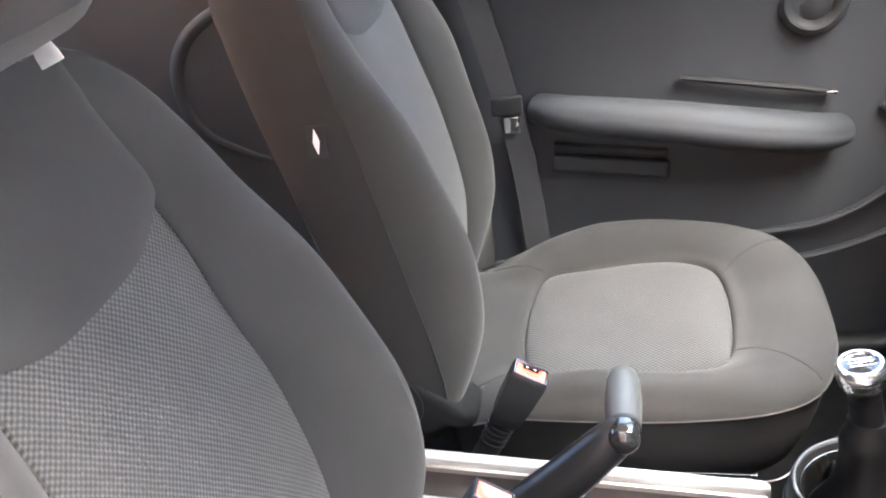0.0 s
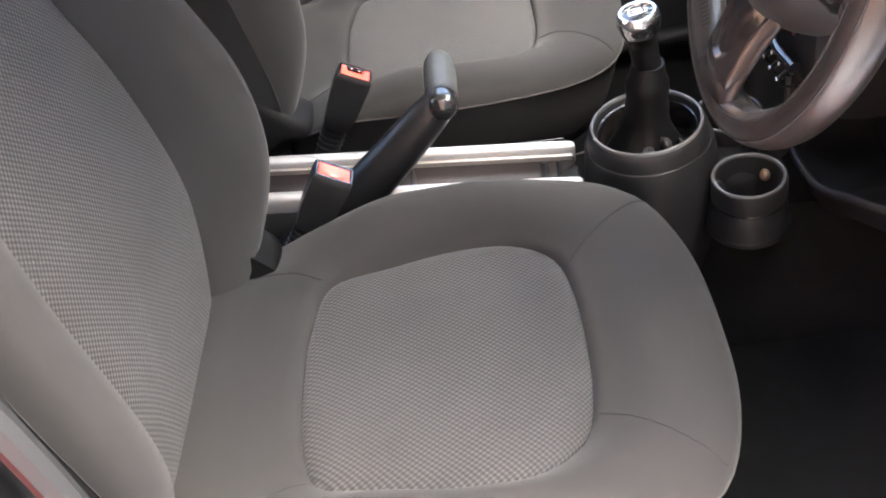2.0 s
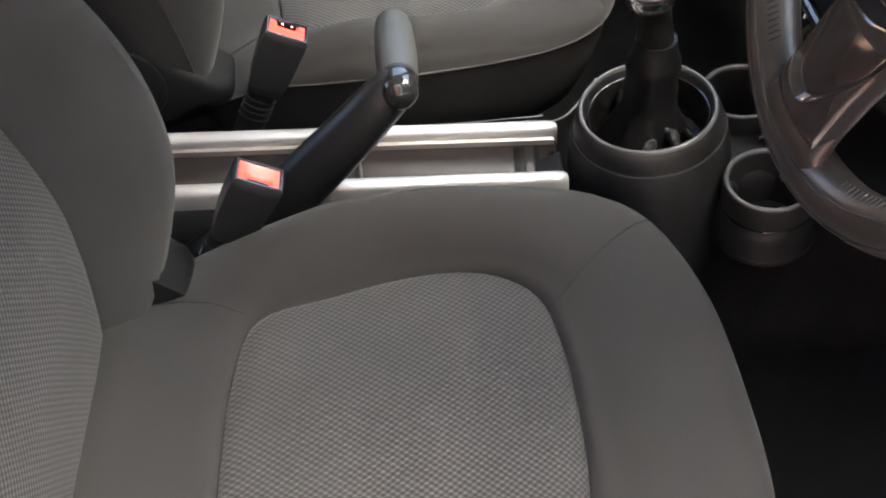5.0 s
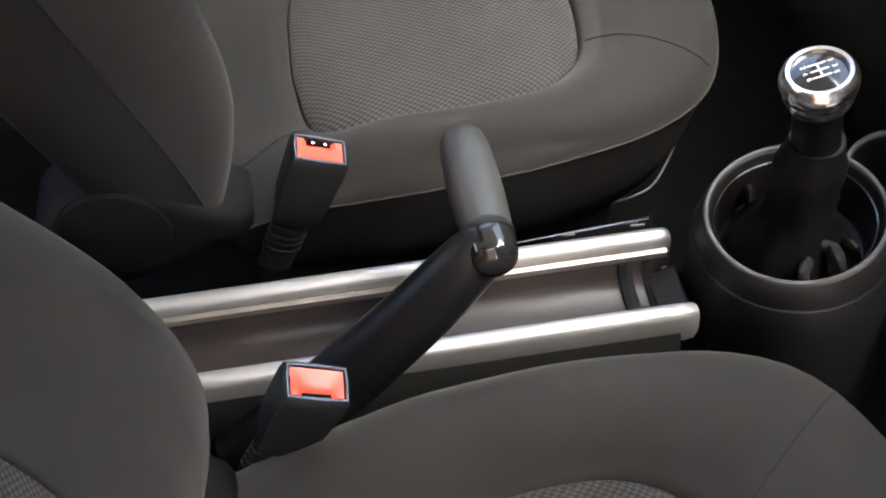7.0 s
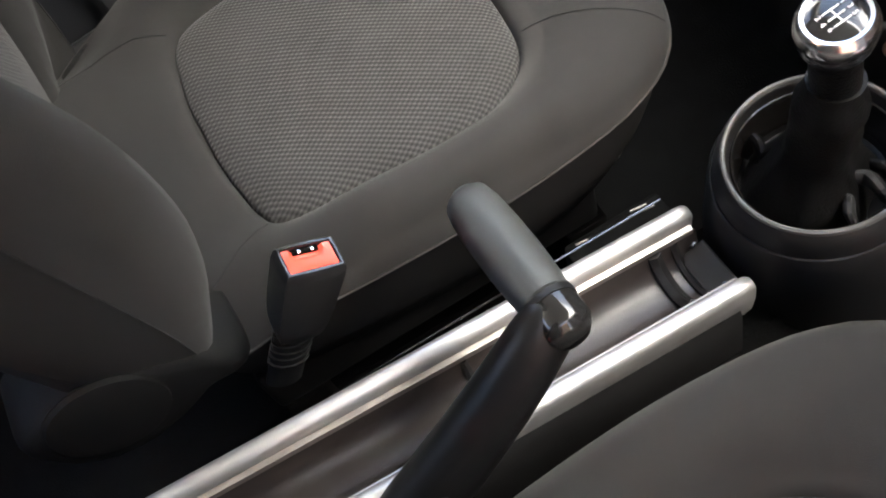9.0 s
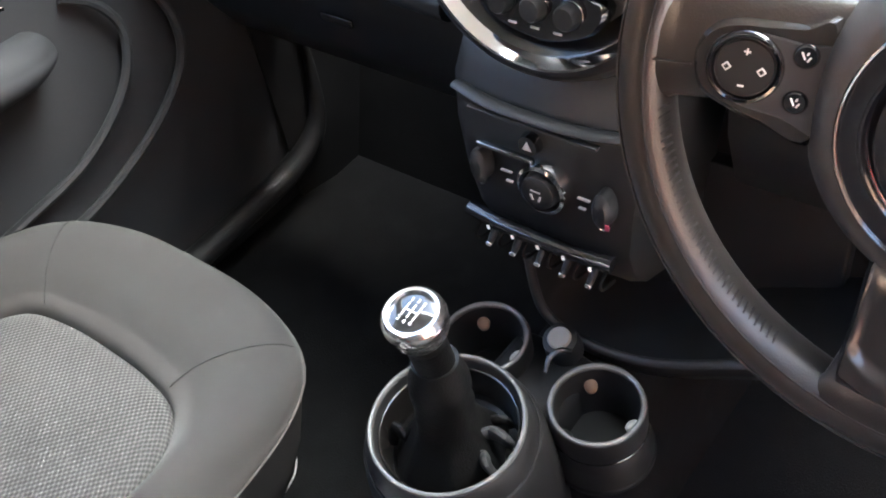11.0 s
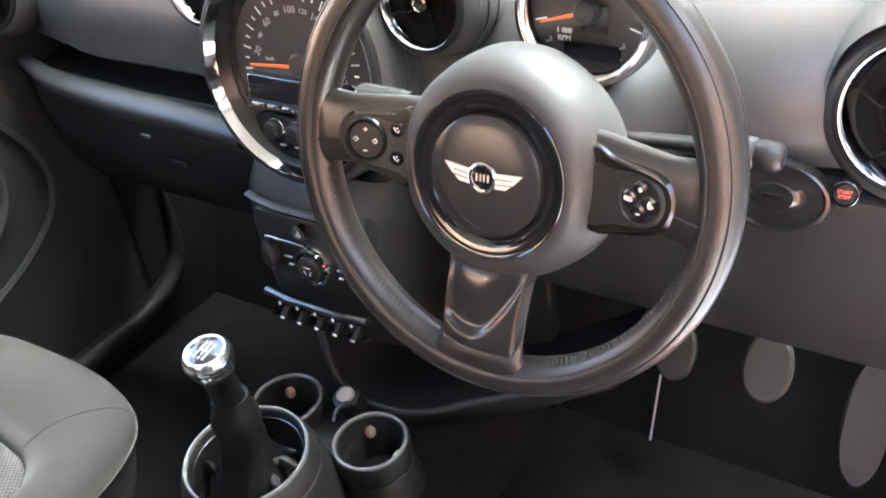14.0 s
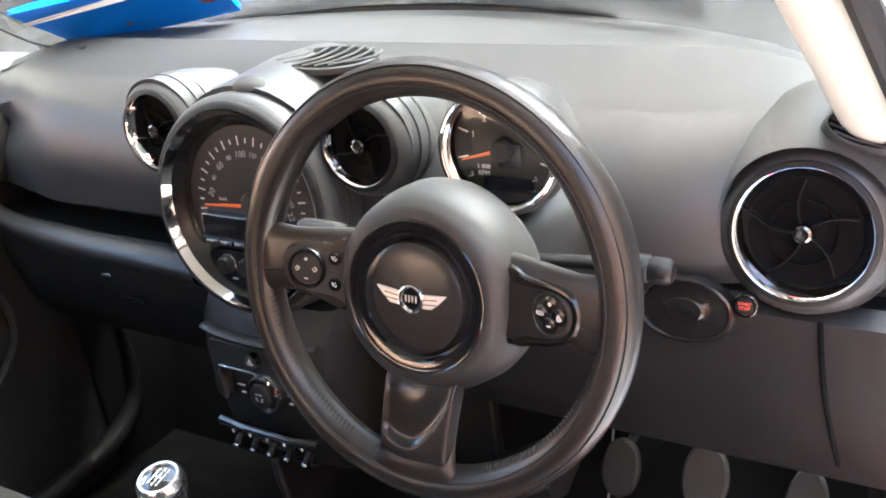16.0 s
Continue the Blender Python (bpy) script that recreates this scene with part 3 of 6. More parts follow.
    part("slide_bar", sweep(bar, 0.0013, 8), SATINLIP, bpy.data.objects["passenger_seat"], "thin bright slide release bar")
    return t


centre_rails()


def handbrake():
    h = thing("handbrake_lever", (0.02, 0.05, 0.30), "black handbrake lever with a grey cross grip and gloss end", "handbrake")
    path = smoothline([(0.062, 0.03, 0.235), (0.062, 0.08, 0.279), (0.060, 0.14, 0.333), (0.056, 0.205, 0.392), (0.051, 0.245, 0.430), (0.046, 0.262, 0.444), (0.034, 0.268, 0.447)], 6)
    path = [p - Vector((0, 0, 0.009)) for p in path]
    k = len(path) - 1
    part("arm", sweep(path, [lerp(0.0320, 0.0160, (i / k) ** 0.8) * (1 - 0.25 * ease(0.85, 1.0, i / k)) for i in range(len(path))], 20, 1.25), GRIPBLACK, h)
    a, b = Vector((0.062, 0.2685, 0.440)), Vector((-0.076, 0.265, 0.428))
    d = (b - a).normalized()
    m = facing(a, d)
    part("collar", lathe([(0.0, -0.008), (0.012, -0.007), (0.0165, -0.003), (0.0188, 0.002), (0.0192, 0.018), (0.0170, 0.019)], 28, m), LEVEREND, h, "gloss black rounded end")
    part("ring", lathe([(0.0165, 0.018), (0.0200, 0.0185), (0.0200, 0.0235), (0.0170, 0.025)], 28, m), PLASTIC, h)
    part("grip", lathe([(0.016, 0.024), (0.0192, 0.026), (0.0202, 0.040), (0.0214, 0.068), (0.0212, 0.095), (0.0200, 0.120), (0.0177, 0.132), (0.012, 0.138), (0.0, 0.140)], 28, m), GRIPSKIN, h, "grained grey grip")
    return h


handbrake()


# ---------------------------------------------------------------- gear lever and cup holders
def gear_console():
    g = thing("gear_console", (0, 0.55, 0.0), "black plastic console with gear bezel ring and two cup holders", "console")
    c = Vector((-0.004, 0.53, 0.331))
    ax = Vector((0, -0.09, 1)).normalized()
    m = facing(c, ax, (0, 1, 0))
    part("bezel_body", lathe([(0.0740, -0.001), (0.0762, -0.0035), (0.0790, -0.0090), (0.0812, -0.0165), (0.0828, -0.0240), (0.0830, -0.0250), (0.0846, -0.0258), (0.0862, -0.030), (0.0890, -0.048), (0.0945, -0.10), (0.105, -0.32)], 56, m), PLASTIC, g)
    part("bezel_ring", lathe([(0.0700, -0.004), (0.0702, 0.0010), (0.0712, 0.0026), (0.0728, 0.0030), (0.0742, 0.0020), (0.0748, -0.0005), (0.0745, -0.003)], 64, m), RIMGREY, g, "smooth grey-black rim")
    part("well", lathe([(0.0702, -0.002), (0.0675, -0.012), (0.066, -0.03), (0.060, -0.055), (0.03, -0.066), (0.0, -0.068)], 40, m), PLASTIC, g)
    part("well_ring", lathe([(0.0676, -0.0115), (0.0664, -0.0095), (0.0650, -0.0102), (0.0640, -0.018), (0.0615, -0.05)], 48, m), PODBLACK, g)
    part("seam_line", lathe([(0.0829, -0.0250), (0.0835, -0.0246), (0.0843, -0.0252)], 56, m), PLASTIC, g)
    # folded boot
    rings = []
    for j in range(13):
        f = j / 12
        p = c + Vector((0.003 * f, 0.001 * f, -0.060 + 0.152 * f))
        rr = lerp(0.054, 0.0270, ease(0.0, 0.50, f)) - 0.0070 * ease(0.84, 1.0, f) + 0.0012 * math.sin(26 * f) * ease(0.45, 0.6, f)
        rings.append([p + Vector((rr * (1 + 0.13 * (1 - f) * math.cos(5 * q + 0.8 * f * 3)) * math.cos(q), rr * (1 + 0.13 * (1 - f) * math.cos(4 * q + 1.7)) * math.sin(q), 0.004 * math.sin(6 * q) * (1 - f))) for q in [2 * math.pi * i / 40 for i in range(40)]])
    boot = part("boot", loft(rings, True, False, True), BOOT, g, "folded black leather gear boot")
    # gathers of the leather that rise against the well's wall; two are greyer, for the light they catch
    for q, h, w in ((-8, 0.020, 0.0050), (24, 0.026, 0.0060), (52, 0.016, 0.0045), (150, 0.010, 0.0045), (205, 0.012, 0.0050)):
        d, t = Vector((math.cos(radians(q)), math.sin(radians(q)), 0)), Vector((-math.sin(radians(q)), math.cos(radians(q)), 0))
        line = smoothline([c + d * 0.030 + Vector((0, 0, -0.012)), c + d * 0.041 + t * 0.004 + Vector((0, 0, -0.040 + h)), c + d * 0.052 - t * 0.003 + Vector((0, 0, -0.034 + h)), c + d * 0.0585 + t * 0.002 + Vector((0, 0, -0.055 + h))], 5)
        part("fold", sweep(line, [w * (0.55 + 0.45 * math.sin(math.pi * i / (len(line) - 1))) for i in range(len(line))], 10, 1.5), GREYPLASTIC if q in (24, -8) else BOOT, boot)
    for k, (cx, cy, r, z) in enumerate(((0.083, 0.645, 0.0455, 0.287), (-0.057, 0.654, 0.0455, 0.291))):
        mm = facing((cx, cy, z), (0, -0.06, 1), (0, 1, 0))
        cup = part("cup_holder", lathe([(r - 0.004, -0.002), (r - 0.001, 0.0015), (r + 0.002, 0.0), (r + 0.003, -0.004), (r + 0.003, -0.030), (r + 0.0015, -0.0315), (r + 0.003, -0.033), (r + 0.0045, -0.050), (r + 0.0085, -0.072), (r + 0.0095, -0.080), (r + 0.004, -0.084), (0.0, -0.084)], 40, mm), PLASTIC, g)
        part("cup_liner", lathe([(r - 0.004, -0.002), (r - 0.006, -0.03), (r - 0.008, -0.07), (0.0, -0.071)], 36, mm), PLASTIC_DULL, cup)
        part("cup_rim", lathe([(r - 0.0035, -0.003), (r - 0.0030, 0.0012), (r - 0.0012, 0.0024), (r + 0.0010, 0.0020), (r + 0.0022, -0.001), (r + 0.001, -0.003)], 44, mm), RIMGREY, cup)
        # The far tab's brown is orange reflected light put into its colour.
        for q, dz, skin, say in ((132, -0.023, TABWARM, "rubber spring tab, coloured brown for warm reflected light"), (2, -0.009, TABGREY, "pale grey rubber spring tab"), (245, -0.020, PLASTIC, "dark rubber spring tab")):
            d = Vector((math.cos(radians(q)), math.sin(radians(q)), 0))
            tm = mm @ Matrix.Translation(d * (r - 0.0085) + Vector((0, 0, dz))) @ pose(0, 0, 0, 0, 0, q) @ pose(0, 0, 0, 0, -50)
            part("cup_tab", lathe([(0.0, 0.0032), (0.0050, 0.0028), (0.0072, 0.0014), (0.0080, -0.001), (0.0080, -0.006)], 18, tm @ Matrix.Diagonal((1.1, 0.86, 1, 1))), skin, cup, say)
        part("cup_band", lathe([(r + 0.0030, -0.0305), (r + 0.0036, -0.0318), (r + 0.0030, -0.0330)], 44, mm), GLOSS, cup)
        part("cup_foot", lathe([(r + 0.0085, -0.0720), (r + 0.0098, -0.0742), (r + 0.0095, -0.0780)], 44, mm), PLASTIC, cup)
    part("cap", lathe([(0.0, 0.002), (0.011, 0.002), (0.0125, 0.0), (0.0125, -0.01)], 24, facing((0.012, 0.690, 0.296), (0, -0.3, 1), (0, 1, 0))), TABGREY, g, "small round grey cap")
    part("cap_seat", lathe([(0.0125, -0.001), (0.018, -0.003), (0.02, -0.03)], 24, facing((0.012, 0.690, 0.296), (0, -0.3, 1), (0, 1, 0))), PLASTIC, g)
    part("hook", sweep(smoothline([(0.020, 0.652, 0.286), (0.017, 0.664, 0.293), (0.022, 0.676, 0.297), (0.030, 0.684, 0.292)], 5), [0.0022 + 0.0008 * math.sin(0.21 * i) for i in range(16)], 8), STALKGREY, g, "small grey hook between the cups")
    part("web", block(0.10, 0.10, 0.20, 0.02, pose(0.0, 0.66, 0.165)), PLASTIC_DULL, g)
    return g


gear_console()


def gear_lever():
    g = thing("gear_lever", (0, 0.525, 0.33), "gear lever with chrome ringed knob and shift pattern", "gear lever")
    top = Vector((0.001, 0.518, 0.498))
    ax = Vector((0.02, -0.16, 1)).normalized()
    m = facing(top, ax, (0, 1, 0))
    part("shaft", sweep([m @ Vector((0, 0, -0.12)), m @ Vector((0, 0, -0.02))], [0.0185, 0.0175], 18), BOOT, g)
    part("collar", lathe([(0.0180, -0.0815), (0.0200, -0.0810), (0.0202, -0.0795), (0.0185, -0.079)], 28, m), GLOSS, g)
    part("knob", lathe([(0.0165, -0.075), (0.0170, -0.050), (0.0185, -0.036), (0.0215, -0.029), (0.0240, -0.026)], 36, m), BOOT, g)
    part("chrome_ring", lathe([(0.0232, -0.0275), (0.0250, -0.0235), (0.0266, -0.016), (0.0268, -0.0125), (0.0275, -0.0115), (0.0276, -0.007), (0.0258, -0.001), (0.0228, 0.0020), (0.0200, 0.0016), (0.0190, -0.0015)], 40, m), KNOBCHROME, g, "bright chrome ring")
    face = part("knob_face", lathe([(0.0195, -0.0012), (0.012, 0.0008), (0.0, 0.0014)], 32, m), GLOSS, g, "gloss black cap")
    for x in (-0.0075, -0.0015, 0.0045):
        part("pattern_bar", block(0.0010, 0.0130, 0.0006, 0, m @ pose(x + 0.0015, 0, 0.0016)), WHITE, face)
    part("pattern_bar", block(0.0135, 0.0010, 0.0006, 0, m @ pose(0, 0, 0.0017)), WHITE, face)
    for tx, x, y in (("1", -0.006, 0.0095), ("3", 0.0, 0.0105), ("5", 0.006, 0.0095), ("2", -0.006, -0.0095), ("4", 0.0, -0.0105), ("6", 0.006, -0.0095)):
        words(tx, 0.0055, m @ pose(x, y, 0.0016), WHITE, face, "shift_number")
    return g


gear_lever()
# ---------------------------------------------------------------- steering wheel
WC = Vector((0.349, 0.570, 0.763))
TILT = radians(14)
TURN = radians(-1.3)
WX0, WU0, WN = Vector((1, 0, 0)), Vector((0, math.sin(TILT), math.cos(TILT))), Vector((0, -math.cos(TILT), math.sin(TILT)))
WX, WU = WX0 * math.cos(TURN) + WU0 * math.sin(TURN), WU0 * math.cos(TURN) - WX0 * math.sin(TURN)
WM = frame_of(WC, WX, WU, WN)


def bars(m, rows, mat, parent, name="icon"):
    """Small raised strokes: x, y, width, height, turn."""
    for x, y, w, h, a in rows:
        part(name, block(w, h, 0.0006, 0, m @ pose(x, y, 0.0004, 0, 0, a)), mat, parent, smooth=False)


def squared(v, power):
    return math.copysign(abs(v) ** power, v)


def steering_wheel():
    s = thing("steering_wheel", WC, "three-spoke black leather steering wheel with buttons and winged badge", "steering wheel")
    R = 0.1710
    rings = []
    n = 96
    for i in range(n):
        a = 2 * math.pi * i / n
        d = Vector((math.cos(a), math.sin(a), 0))
        thumb = max(math.exp(-((math.degrees(a) - 28) / 14) ** 2), math.exp(-((math.degrees(a) - 152) / 14) ** 2))
        ring = []
        for k in range(18):
            q = 2 * math.pi * k / 18
            rr = 0.0155 + 0.0025 * thumb
            ring.append(WM @ (d * (R + rr * math.cos(q)) + Vector((0, 0, 0.0180 * math.sin(q)))))
        rings.append(ring)
    rim = part("rim", loft(rings + rings[:1]), LEATHER, s, "worn black leather rim")
    for dr, z in ((0.0098, 0.0143), (-0.0060, 0.0170)):
        circ = [WM @ Vector(((R + dr) * math.cos(2 * math.pi * i / n), (R + dr) * math.sin(2 * math.pi * i / n), z)) for i in range(n + 1)]
        part("rim_groove", sweep(circ, 0.0009, 5, caps=False), RUBBER, rim)
    # stitching along the inner side of the rim between the spokes
    for a0, a1 in ((192, 246), (294, 348), (12, 40), (140, 168)):
        m = int((a1 - a0) / 1.55)
        for i in range(m):
            a = radians(lerp(a0, a1, i / m))
            p = Vector((math.cos(a), math.sin(a), 0))
            t = Vector((-math.sin(a), math.cos(a), 0))
            q = R - 0.0140
            part("stitch", sweep([WM @ (p * (q + 0.0022) + t * 0.0012 + Vector((0, 0, 0.0112))), WM @ (p * (q - 0.0016) - t * 0.0012 + Vector((0, 0, 0.0050)))], 0.0007, 4), SEAM, rim)
    # the hub sits a little below the middle and behind the rim's face
    H = WM @ pose(-0.003, -0.0075, -0.0118)
    profile = [(0.0650, 0.0212), (0.0680, 0.0212), (0.0745, 0.0185), (0.0815, 0.0110), (0.0868, 0.0000), (0.0902, -0.0150), (0.0915, -0.0300), (0.0890, -0.0420), (0.0790, -0.0500)]
    rings = []
    for j, (r, z) in enumerate(profile):
        g = min(1, j / 4)
        ring = []
        for i in range(72):
            a = 2 * math.pi * i / 72
            # the flanks beside the spokes are cut in where the button plates begin
            cut = 0.0035 * g * math.exp(-((math.sin(a) + 0.05) / 0.30) ** 4)
            ring.append(H @ Vector(((r - cut) * math.cos(a), (r + 0.0012 * g * math.cos(4 * a)) * math.sin(a), z)))
        rings.append(ring)
    cover = part("airbag_cover", loft(rings), HUBSKIN, s, "matt charcoal domed cover")
    part("hub_ring", lathe([(0.0472, 0.0170), (0.0490, 0.0182), (0.0530, 0.0204), (0.0575, 0.0216), (0.0612, 0.0219), (0.0636, 0.0222), (0.0646, 0.0232), (0.0654, 0.0226), (0.0656, 0.0200)], 80, H), GLOSS, s, "gloss black ring")
    disc = part("hub_disc", lathe([(0.0, 0.0268), (0.02, 0.0266), (0.036, 0.0257), (0.0450, 0.0244), (0.0470, 0.0234), (0.0476, 0.0170)], 64, H), HUBDISC, s)
    # winged badge, unlettered
    b = H @ pose(0.001, 0.001, 0.0264)
    part("badge", lathe([(0.0085, 0.0006), (0.0092, 0.0022), (0.0106, 0.0026), (0.0118, 0.0020), (0.0122, 0.0002)], 32, b), CHROME, disc, "chrome winged badge")
    part("badge_core", lathe([(0.0, 0.0012), (0.0088, 0.0010)], 28, b), GLOSS, disc)
    for x in (-0.0048, -0.0016, 0.0016, 0.0048):
        part("badge_bar", block(0.0014, 0.0058, 0.0008, 0.0002, b @ pose(x, 0, 0.0015)), SATIN, disc)
    for sx in (-1, 1):
        wing = [(sx * 0.0110, -0.0062), (sx * 0.0195, -0.0058), (sx * 0.0260, -0.0005), (sx * 0.0330, 0.0072), (sx * 0.0112, 0.0052)]
        part("badge_wing", plate(wing, 0.0022, b, 0.0005), WINGSILVER, disc)
        for j in range(2):
            part("wing_line", block(0.0135, 0.0007, 0.0004, 0, b @ pose(sx * 0.0185, 0.0022 - 0.0040 * j, 0.0023, 0, 0, sx * 6)), PLASTIC, disc)
    # side spokes: a leather foot on the rim, a dark well and a satin plate with the buttons
    S = WM @ pose(0, -0.0015, -0.0085)
    for sx in (-1, 1):
        rings = []
        for x, hw, zc, th in ((0.066, 0.036, -0.010, 0.009), (0.085, 0.035, -0.006, 0.009), (0.110, 0.033, 0.000, 0.009), (0.134, 0.031, 0.005, 0.009), (0.150, 0.033, 0.009, 0.0105), (0.160, 0.040, 0.010, 0.0115), (0.170, 0.052, 0.008, 0.010)):
            rings.append([S @ Vector((sx * x, 0.003 + hw * (0.85 if math.cos(q) < 0 else 1) * squared(math.cos(q), 0.6), zc + th * squared(math.sin(q), 0.8))) for q in [2 * math.pi * i / 24 for i in range(24)]])
        sp = part("spoke", loft(rings, True, True, True), LEATHER, s)
        part("spoke_seam", sweep([S @ Vector((sx * 0.143, -0.0040, 0.0172)), S @ Vector((sx * 0.152, -0.0045, 0.0200)), S @ Vector((sx * 0.163, -0.0050, 0.0222))], 0.0009, 5), RUBBER, sp)
        outline = [(sx * x, y) for x, y in ((0.070 if sx > 0 else 0.080, 0.0265), (0.094, 0.0250), (0.110, 0.0240), (0.126, 0.0225), (0.140, 0.0165), (0.1465, 0.0020), (0.1410, -0.0160), (0.126, -0.0245), (0.106, -0.0300), (0.070 if sx > 0 else 0.080, -0.0330))]
        pm = S @ pose(sx * 0.1195, 0.001, 0.0030, 0, -sx * 13) @ pose(-sx * 0.1195, 0, 0)
        po = part("button_plate", plate([(p.x, p.y) for p in smoothline([(x, y, 0) for x, y in outline], 5, True)], 0.0100, pm, 0.0034), INSERT if sx < 0 else PODBLACK, s, "dark satin button plate" if sx < 0 else "gloss black button pod")
        if sx > 0:
            ridge = smoothline([pm @ Vector(p) for p in ((0.083, 0.0245, 0.0092), (0.096, 0.0230, 0.0098), (0.112, 0.0215, 0.0098), (0.128, 0.0190, 0.0096), (0.138, 0.0125, 0.0094))], 5)
            part("pod_ridge", sweep(ridge, [0.0004 + 0.0016 * math.sin(math.pi * i / (len(ridge) - 1)) for i in range(len(ridge))], 8), INSERT, po, "satin upper edge")
        # gloss well that takes up most of the plate, open towards the hub
        well = [(sx * x, y) for x, y in ((0.076, 0.0135), (0.096, 0.0160), (0.118, 0.0175), (0.1330, 0.0130), (0.1385, 0.0), (0.1330, -0.0140), (0.118, -0.0205), (0.098, -0.0230), (0.076, -0.0275))]
        part("button_well", plate([(p.x, p.y) for p in smoothline([(x, y, 0) for x, y in well], 5, True)], 0.0020, pm @ pose(0, 0, 0.0092), 0.0007), GREYPLASTIC if sx < 0 else PLASTIC, po)
        bm = pm @ pose(sx * 0.1195, -0.0005, 0.0112)
        q = bm @ pose(0, 0, 0.0016)
        if sx < 0:
            part("button_ring", lathe([(0.0150, 0.0002), (0.0160, 0.0022), (0.0172, 0.0026), (0.0184, 0.0012), (0.0188, -0.001)], 36, bm), GLOSS, po)
            part("button_pad", lathe([(0.0, 0.0010), (0.0060, 0.0014), (0.0140, 0.0012), (0.0149, -0.0010)], 32, bm), PLASTIC, po)
            bars(q, [(-0.0084, 0, 0.0034, 0.0034, 45), (0.0084, 0, 0.0034, 0.0034, 45)], WHITE, po)
            bars(q @ pose(0, 0, 0.0003), [(-0.0084, 0, 0.0020, 0.0020, 45), (0.0084, 0, 0.0020, 0.0020, 45)], PLASTIC, po)
            for yy in (0.0105, -0.0130):
                ear = pm @ pose(-0.0930, yy, 0.0110)
                part("small_button", lathe([(0.0, 0.0016), (0.0050, 0.0015), (0.0062, 0.0004), (0.0066, -0.002)], 22, ear), GLOSS, po)
                bars(ear @ pose(0, 0, 0.0012), [(-0.0012, 0.0006, 0.0009, 0.0040, 30), (0.0016, -0.0008, 0.0026, 0.0008, 60), (0.0006, 0.0018, 0.0008, 0.0016, -20)], WHITE, po)
        else:
            part("button_ring", lathe([(0.0158, 0.0002), (0.0164, 0.0014), (0.0172, 0.0016), (0.0180, 0.0004), (0.0182, -0.001)], 36, bm), PLASTIC, po)
            for k in range(4):
                lobe = bm @ pose(0.0082 * math.cos(math.pi / 2 * k), 0.0082 * math.sin(math.pi / 2 * k), 0)
                part("button_pad", lathe([(0.0, 0.0012), (0.0054, 0.0011), (0.0070, 0.0004), (0.0074, -0.002)], 24, lobe), PODBLACK, po)
            words("RES", 0.0046, q @ pose(-0.0090, 0, 0.0003), WHITE, po)
            bars(q, [(0.0090, 0.0010, 0.0009, 0.0036, 30), (0.0076, -0.0004, 0.0009, 0.0032, 0), (0.0104, -0.0006, 0.0009, 0.0030, 60), (0.0090, -0.0022, 0.0030, 0.0008, 0)], WHITE, po)
        bars(q, [(0, 0.0088, 0.0032, 0.0008, 0), (0, 0.0088, 0.0008, 0.0032, 0), (0, -0.0088, 0.0032, 0.0008, 0)], WHITE, po)
    # lower spoke: leather foot, satin insert with a curved slot
    rings = []
    for y, hw, zc, th in ((-0.062, 0.038, -0.016, 0.010), (-0.085, 0.036, -0.009, 0.010), (-0.110, 0.0350, -0.002, 0.009), (-0.135, 0.0355, 0.004, 0.009), (-0.150, 0.0385, 0.008, 0.011), (-0.160, 0.045, 0.008, 0.0115), (-0.170, 0.054, 0.005, 0.010)):
        rings.append([WM @ Vector((hw * squared(math.cos(q), 0.7), y, zc + th * math.sin(q))) for q in [2 * math.pi * i / 24 for i in range(24)]])
    part("spoke", loft(rings, True, True, True), LEATHER, s)
    rings = []
    for j in range(81):
        g = j / 80
        y0 = lerp(-0.066, -0.1460, g)
        hw, zc = lerp(0.0385, 0.0352, ease(0.0, 0.7, g)), along(((0.0, -0.002), (0.25, 0.0075), (0.5, 0.0132), (0.75, 0.0168), (0.92, 0.0185), (1.0, 0.0170)), g)
        row = []
        for i in range(65):
            f = -1 + i / 32
            # a scooped hollow with a crisp lower lip that climbs towards one side
            lip = 0.80 - 0.50 * max(0.0, f + 0.15) ** 2 - 0.30 * max(0.0, -f - 0.35) ** 2
            scoop = 0.0045 * ease(lip - 0.62, lip - 0.06, g) * (1 - ease(lip - 0.05, lip + 0.05, g)) * (1 - ease(0.72, 0.95, abs(f)))
            side = 0.010 * max(0.0, abs(f) - 0.90) / 0.10
            row.append(WM @ Vector((hw * f, y0 - 0.0065 * g * (1 - f * f), zc - 0.0030 * f * f - side - scoop)))
        rings.append(row)
    part("spoke_insert", loft(rings, False), INSERT, s, "dark satin metal spoke insert with a scooped hollow")
    return s


steering_wheel()


